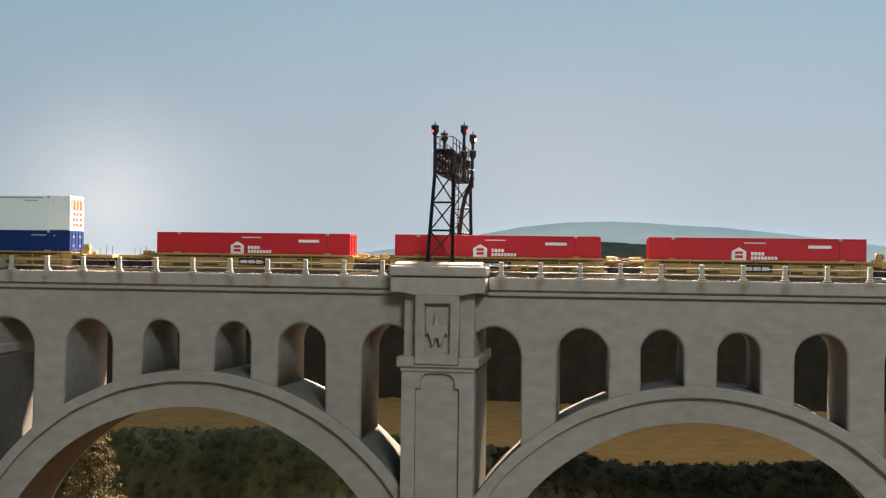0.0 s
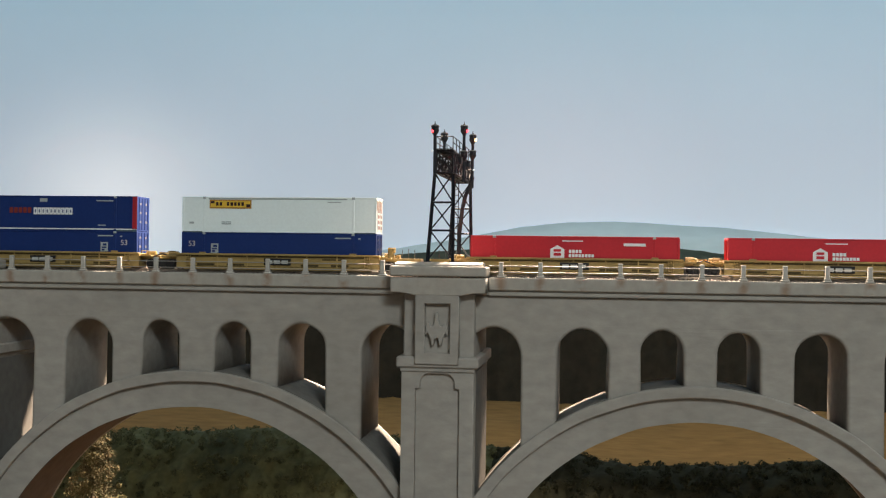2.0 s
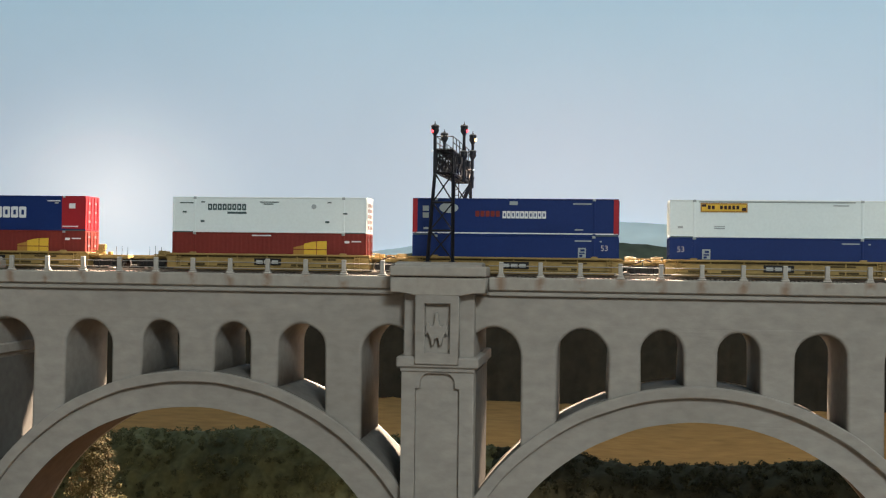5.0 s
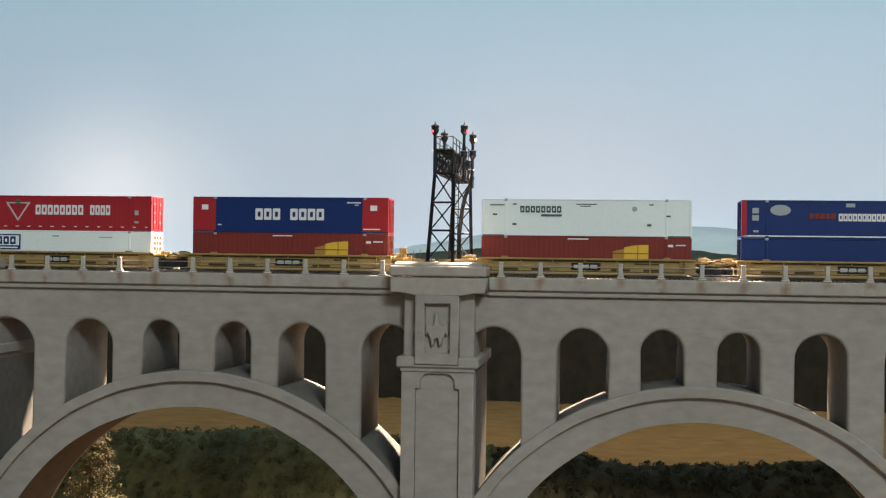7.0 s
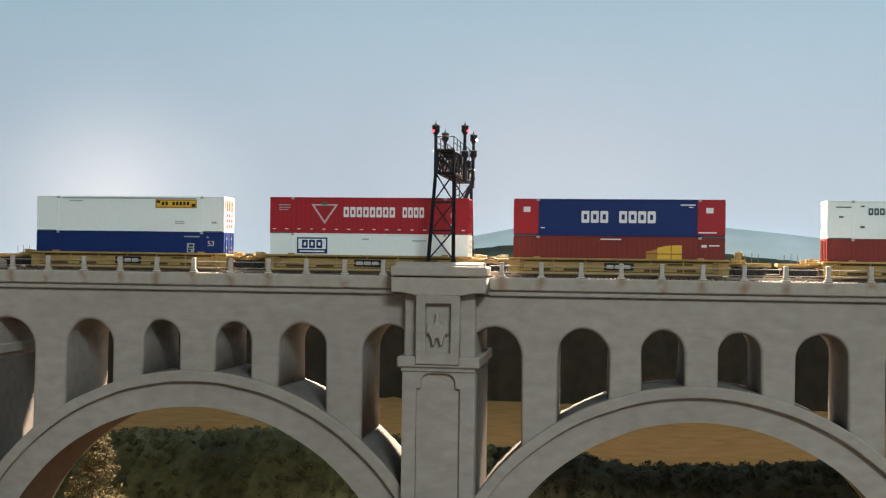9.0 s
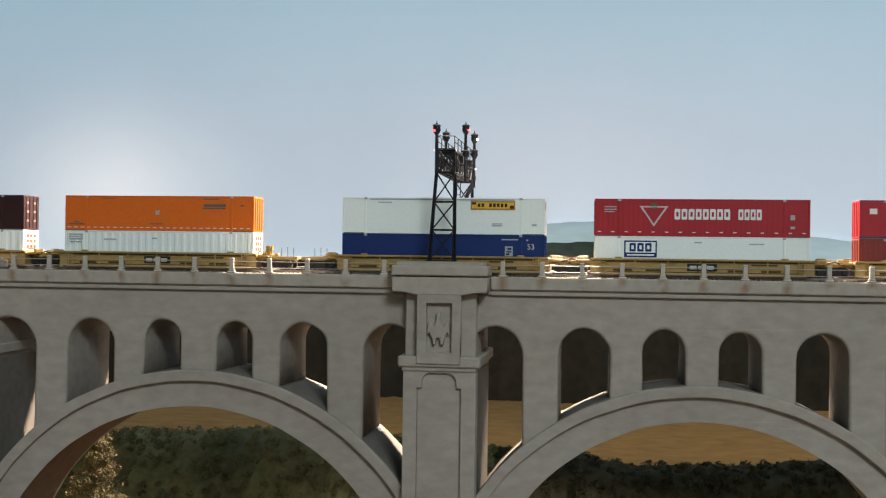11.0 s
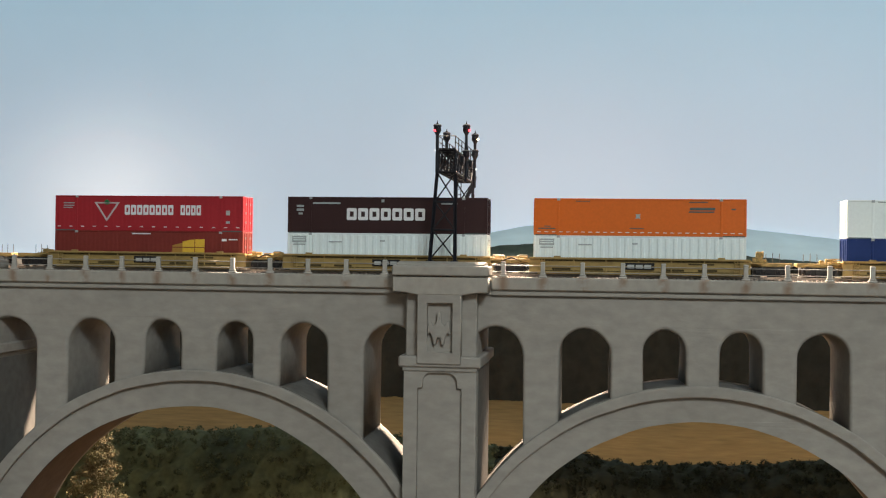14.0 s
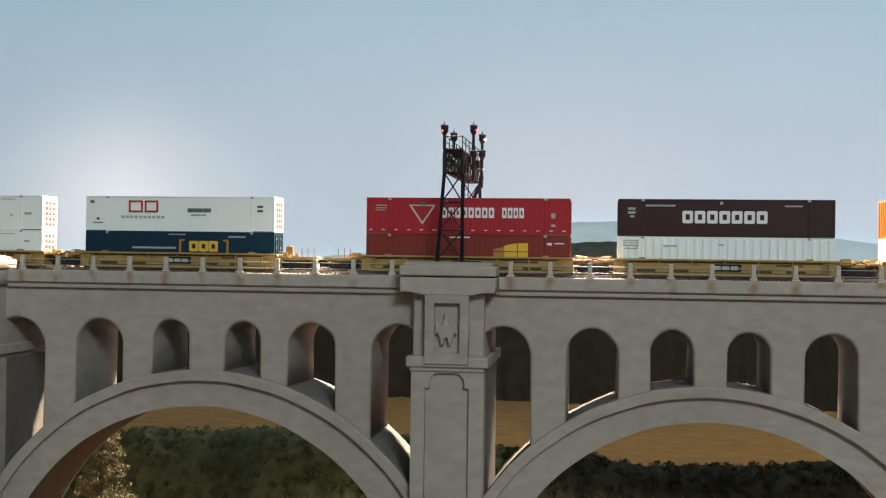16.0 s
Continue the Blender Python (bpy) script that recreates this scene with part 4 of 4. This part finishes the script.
def red_single():
    c = container("bright red 53-foot container with a white brand mark", LOWER[0], 20.2, RED, 0.0)
    shape(c, "brand_badge", PRINT_WHITE, [[(39.2, 9.6), (39.2, 13.8), (42.6, 15.8), (46.0, 13.8), (46.0, 9.6)]], "white house-shaped badge")
    decal(c, "badge_letter", RED, (40.8, 44.4, 10.6, 12.0), (40.8, 44.4, 12.6, 13.8), lift=0.42)
    word(c, PRINT_WHITE, 48, 54.5, 12.0, 13.6, 4)
    word(c, PRINT_WHITE, 48, 60.5, 10.0, 11.5, 8)
    decal(c, "fine_print", PRINT_WHITE, (74.5, 85, 15.6, 17.0), (45, 55, 17.6, 18.1))
    return c


def brown_lower(label="oxide red container with a yellow and ochre block panel"):
    c = container(label, *LOWER, DEEP_RED, 0.05)
    shape(c, "panel_print", OCHRE_PRINT, [[(63.8, 9.4), (63.8, 13.1), (69.2, 14.4), (69.2, 9.4)]], "ochre slanted block")
    shape(c, "panel_print", GOLD, [[(69.2, 9.2), (69.2, 15.0), (73, 15.9), (75.6, 16.2), (80.8, 16.4), (80.8, 9.2)]], "yellow block")
    decal(c, "panel_line", DEEP_RED, (63.5, 80.8, 11.9, 12.3), (75.6, 75.9, 9.3, 16.2), lift=0.45)
    decal(c, "fine_print", PRINT_WHITE, (42, 52, 18.6, 19.2), (90, 92.4, 15.4, 16.6), (93.6, 98.4, 16.0, 16.6))
    return c


def blue_lower(flip=False):
    c = container("navy blue container loaded as the bottom of a stack", *LOWER, BLUE, 0.0)
    f = (lambda a, b: (CLEN - b, CLEN - a)) if flip else (lambda a, b: (a, b))
    a, b = f(15.6, 19.4)
    decal(c, "data_plate", PRINT_GREY, (a, b, 9.8, 14.6), label="pale grey data panel")
    decal(c, "plate_print", BLUE, (a + 0.6, b - 0.6, 11.6, 12.3), (a + 0.6, b - 1.6, 10.2, 11.2), (a + 1.2, b - 0.6, 12.8, 13.9), lift=0.42)
    size_mark(c, PRINT_SILVER, f(3.6, 8.6)[0], 13.2, 3.8)
    decal(c, "fine_print", PRINT_GREY, (80, 88, 17.6, 18.2), (92, 93, 17.4, 18.0))
    return c


def white_upper_sign(flip=False):
    c = container("white container with a yellow and black name panel", *UPPER, WHITE, 0.0)
    f = (lambda a, b: (CLEN - b, CLEN - a)) if flip else (lambda a, b: (a, b))
    a, b = f(14.6, 36.5)
    decal(c, "name_panel", OCHRE_PRINT, (a, b, 32.4, 36.8), label="ochre name panel with dark border")
    decal(c, "panel_ground", GOLD, (a + 0.6, b - 0.6, 33.1, 36.1), lift=0.40)
    decal(c, "brand_mark", BROWN, *[(a + 3.4 + i * 1.9, a + 4.7 + i * 1.9, 33.8, 35.6) for i in range(8) if i not in (2,)], (a + 0.6, a + 2.6, 35.0, 36.1), (b - 2.6, b - 0.6, 33.1, 34.6), lift=0.46)
    part("door_panel", boxes((CLEN + 0.02, CLEN + 0.1, NEAR + 1.2, NEAR + CWID - 1.2, 32.0, 36.6)), DOOR_OCHRE, c, "ochre print on the end doors")
    decal(c, "seam", PRINT_GREY, (14, CLEN - 15, 37.1, 37.6))
    decal(c, "fine_print", PRINT_GREY, (*f(4, 6.4), 24.6, 25.6), (*f(21, 26), 24.4, 24.9), (*f(21, 26), 25.4, 25.8), (*f(76, 83), 35.6, 36.1))
    return c


def blue_upper():
    c = container("navy blue container with red corner stripes and pale brand mark", *UPPER, BLUE, 0.0)
    decal(c, "corner_stripe", CRIMSON, (0, 2.4, 21.2, 38.1), (98.6, CLEN, 21.2, 38.1), label="red corner stripe")
    # white line painted in for the lamplit joint under this box
    decal(c, "stripe", PRINT_WHITE, (0.2, CLEN - 0.2, 21.0, 21.6))
    word(c, DEEP_RED, 31, 43.5, 29.4, 32.2, 5)
    word(c, PRINT_WHITE, 44.5, 66, 28.6, 32.2, 10, 0.12)
    shape(c, "badge", PRINT_GREY, [[(18 + 4.8 * math.cos(k * 0.5236), 33.6 + 2.6 * math.sin(k * 0.5236)) for k in range(12)]], "pale oval badge")
    decal(c, "fine_print", PRINT_GREY, (5, 8, 32.0, 34.6), (5, 8, 28.6, 31.2), (48, 52, 35.2, 37.0), (79, 88, 35.6, 36.2), (5.5, 8, 23, 24), (80, 84, 23, 23.6))
    return c


def plain_white_upper():
    c = container("off-white container with a small dark teal name mark", *UPPER, WHITE, 0.0)
    word(c, PRINT_DARK, 18.5, 39, 31.6, 34.8, 8, 0.2)
    decal(c, "fine_print", PRINT_DARK, (29, 39, 29.8, 30.8), (46, 56, 35.6, 36.0), (48, 53, 34.6, 35.0), (4, 11, 35.0, 35.5), (5.4, 7.4, 30.2, 31.0), (89, 91.2, 29.8, 30.6), (15, 17, 25.4, 26.4), (80, 82, 25.4, 26.4), (15.2, 17, 35.4, 36), (81, 83, 35.4, 36))
    shape(c, "badge", PRINT_GREY, [[(74 + 1.3 * math.cos(k * 0.7854), 33.6 + 1.3 * math.sin(k * 0.7854)) for k in range(8)]], "grey round badge")
    return c


def blue_red_upper():
    c = container("blue container with red end panels and bold white brand mark", *UPPER, BLUE, 0.0, end=CRIMSON)
    decal(c, "end_panel", CRIMSON, (0, 12, 21.2, 38.2), (CLEN - 13, CLEN, 21.2, 38.2), label="red end panel")
    word(c, PRINT_WHITE, 32.4, 68.6, 26.8, 32.6, 8, 0.16, skip=(3,))
    decal(c, "fine_print", PRINT_WHITE, (4.6, 8, 31.8, 34.4), (92, 95.4, 31.8, 34.4), (80, 87, 35.4, 36.0), (84, 86, 34.4, 34.8), (88.5, 97, 22.2, 22.8), (13, 15, 24, 24.5), lift=0.42)
    return c


def red_upper():
    c = container("red container with a white triangle badge and bold brand mark", *UPPER, CRIMSON, 0.04)
    shape(c, "triangle_badge", PRINT_SILVER, [[(21.4, 34.9), (35.0, 34.9), (28.2, 25.0)], [(22.9, 34.2), (28.2, 26.4), (33.5, 34.2)]], "white outlined triangle badge")
    shape(c, "leaf", PRINT_GREEN, [[(26.4, 34.4), (27.0, 35.6), (28.2, 36.4), (29.4, 35.6), (30.0, 34.4), (28.2, 33.5)]], "green badge leaf")
    word(c, PRINT_WHITE, 37.6, 64.3, 28.5, 33.6, 8, 0.2)
    word(c, PRINT_WHITE, 67.6, 78.9, 28.5, 33.6, 4, 0.2)
    decal(c, "fine_print", PRINT_GREY, (4.6, 10.4, 34.2, 34.7), (4.6, 10.4, 33.0, 33.4), (4.6, 9.4, 31.9, 32.3), (92.0, 94.0, 28.6, 31.0), (92, 94, 24.4, 25.6))
    decal(c, "dash_row", PRINT_WHITE, *[(1.5 + i * 6.4, 3.1 + i * 6.4, 22.2, 22.6) for i in range(16)])
    return c


def white_lower(marks=True):
    c = container("white ribbed container loaded as the bottom of a stack", *LOWER, WHITE, 0.38)
    decal(c, "fine_print", PRINT_GREY, (2.6, 9.8, 15.6, 18.6), (3.0, 9.4, 14.2, 14.7), lift=0.62)
    decal(c, "plate_print", WHITE, (3.2, 9.2, 16.4, 16.8), (3.2, 9.2, 17.5, 17.8), lift=0.68)
    decal(c, "fine_print", PRINT_GREY, (21.5, 28, 15.6, 16.2), (47.5, 50, 16.2, 16.9), lift=0.62)
    return c


def white_lower_badge():
    c = container("white container with a blue boxed brand badge", *LOWER, WHITE, 0.0)
    decal(c, "brand_badge", BLUE, (14.2, 29.8, 10.2, 18.2), label="blue boxed badge")
    decal(c, "badge_ground", WHITE, (14.9, 29.1, 12.4, 17.5), lift=0.42)
    word(c, BLUE, 16.4, 27.6, 12.9, 17.0, 3, 0.2, lift=0.5)
    decal(c, "badge_line", WHITE, (15.6, 28.4, 10.9, 11.6), lift=0.42)
    decal(c, "fine_print", PRINT_GREY, (47.5, 51, 17.2, 17.9), (73, 80, 16.8, 17.3))
    return c


def orange_upper():
    c = container("orange container with small dark print", *UPPER, ORANGE, 0.0)
    decal(c, "fine_print", PRINT_DARK, (74.5, 86.4, 33.0, 34.2), (74, 86, 31.8, 32.4), (74, 83, 36.6, 37.0), (20, 27, 36.8, 37.1), (2, 10.4, 23.4, 23.9), (5, 8, 24.5, 24.9), (46, 53, 23.8, 24.2), (94, 96, 33.2, 33.8))
    shape(c, "badge", PRINT_GREY, [[(50 + (1.7 if k % 2 else 0.9) * math.cos(k * 0.7854), 29.8 + (1.7 if k % 2 else 0.9) * math.sin(k * 0.7854)) for k in range(8)]], "small pale star badge")
    decal(c, "dash_row", PRINT_WHITE, *[(1.5 + i * 3.55, 3.3 + i * 3.55, 21.8, 22.15) for i in range(28)])
    return c


def brown_upper():
    c = container("very dark brown container with bold white brand mark", *UPPER, BROWN, 0.0)
    word(c, PRINT_WHITE, 30.0, 70.4, 26.8, 32.8, 7, 0.14)
    decal(c, "fine_print", PRINT_GREY, (13, 27, 34.8, 35.6), (78, 86, 34.9, 35.6), (4.6, 8.2, 33.2, 34.2), (4.6, 8.2, 31.2, 32.4), (5.6, 7.6, 29.4, 30.4), (48, 49.4, 35.8, 37.2))
    return c


def white_upper_red_mark():
    c = container("white container with a thin red line brand mark", *UPPER, WHITE, 0.0)
    t = 0.9
    for a, b in ((23.4, 30.9), (32.0, 39.2)):
        shape(c, "brand_mark", RED, [[(a, 30.0), (b, 30.0), (b, 36.1), (a, 36.1)], [(a + t, 30.9), (a + t, 35.2), (b - t, 35.2), (b - t, 30.9)]], "thin red frame mark")
    word(c, PRINT_GREY, 19, 43, 27.0, 28.3, 10, 0.3)
    word(c, PRINT_DARK, 55, 67.6, 30.2, 32.2, 11, 0.2)
    decal(c, "fine_print", PRINT_DARK, (57, 65, 28.6, 29.0), (92, 95, 32.6, 33.8), (92, 95, 30.4, 31.6), (2.4, 4.4, 34.6, 36.0), (6, 7.4, 26, 27.2), (4, 9.6, 24.4, 24.8))
    return c


def teal_lower():
    c = container("dark teal container with a yellow brand mark", *LOWER, TEAL, 0.0)
    word(c, GOLD, 56.0, 71.6, 10.2, 15.6, 3, 0.06)
    decal(c, "bracket_mark", OCHRE_PRINT, (50.8, 51.9, 9.6, 16.4), (51.9, 53.6, 15.4, 16.4), (76.0, 77.1, 9.6, 16.4), (74.2, 76.0, 15.4, 16.4), label="ochre bracket marks")
    decal(c, "fine_print", PRINT_GREY, (25.6, 49.0, 11.4, 12.4), (45, 54, 18.6, 19.1), (77, 86, 17.4, 18.2))
    return c


def white_upper_plain():
    c = container("plain white container with small grey print", *UPPER, WHITE, 0.0)
    decal(c, "fine_print", PRINT_GREY, (91, 95, 28.4, 29.6), (78, 85.6, 36.2, 36.6), (83, 84.4, 27.6, 28.6))
    return c


def white_lower_plain():
    c = container("plain white container at the bottom of a stack", *LOWER, WHITE, 0.0)
    decal(c, "fine_print", PRINT_GREY, (78, 85.6, 18.0, 18.4), (91, 94, 14, 15))
    return c


LOADS = [(red_single,), (red_single,), (red_single,), (blue_lower, white_upper_sign), (lambda: blue_lower(True), blue_upper), (brown_lower, plain_white_upper),
         (brown_lower, blue_red_upper), (white_lower_badge, red_upper), (lambda: blue_lower(True), lambda: white_upper_sign(True)),
         (white_lower, orange_upper), (white_lower, brown_upper), (brown_lower, red_upper), (teal_lower, white_upper_red_mark), (white_lower_plain, white_upper_plain)]
built = {}


def train():
    for i, (x, load) in enumerate(zip(LEFT, LOADS)):
        k = i % 3
        key = ("car", k)
        car = copy_thing(built[key], Matrix()) if key in built else built.setdefault(key, well_car(k == 0, k == 2))
        MOVING.append((car, x))
        for f in load:
            made = copy_thing(built[f], Matrix()) if f in built else built.setdefault(f, f())
            MOVING.append((made, x))


train()

# the train's travel in millimetres from its place at the start
TRAVEL = [(0.0, 0.0), (1.5, 120.9), (2.5, 202.2), (3.5, 283.7), (4.2, 340.2), (6.3, 510.9), (6.5, 527.0), (6.8, 551.2), (6.9, 556.6), (7.0, 564.7), (7.5, 605.6), (9.0, 728.0), (12.5, 1010.8), (14.5, 1173.0), (16.0, 1293.6)]


def motions():
    for ob, x in MOVING:
        walk(ob, [(t, pose((x + d) * MM, 0, 0)) for t, d in TRAVEL])
    # the wheels roll with the travel, a row for each film frame
    ts, ds = zip(*TRAVEL)
    turns = [(i / FPS, math.degrees(float(np.interp(i / FPS, ts, ds)) / 2.6)) for i in range(int(16 * FPS) + 1)]
    for ob, x in MOVING:
        for w in ob.children_recursive:
            if w.name.startswith("wheelset"):
                p = w.location / MM
                walk(w, [(t, pose(p.x * MM, p.y * MM, p.z * MM, 0, a % 360, 0)) for t, a in turns])


motions()
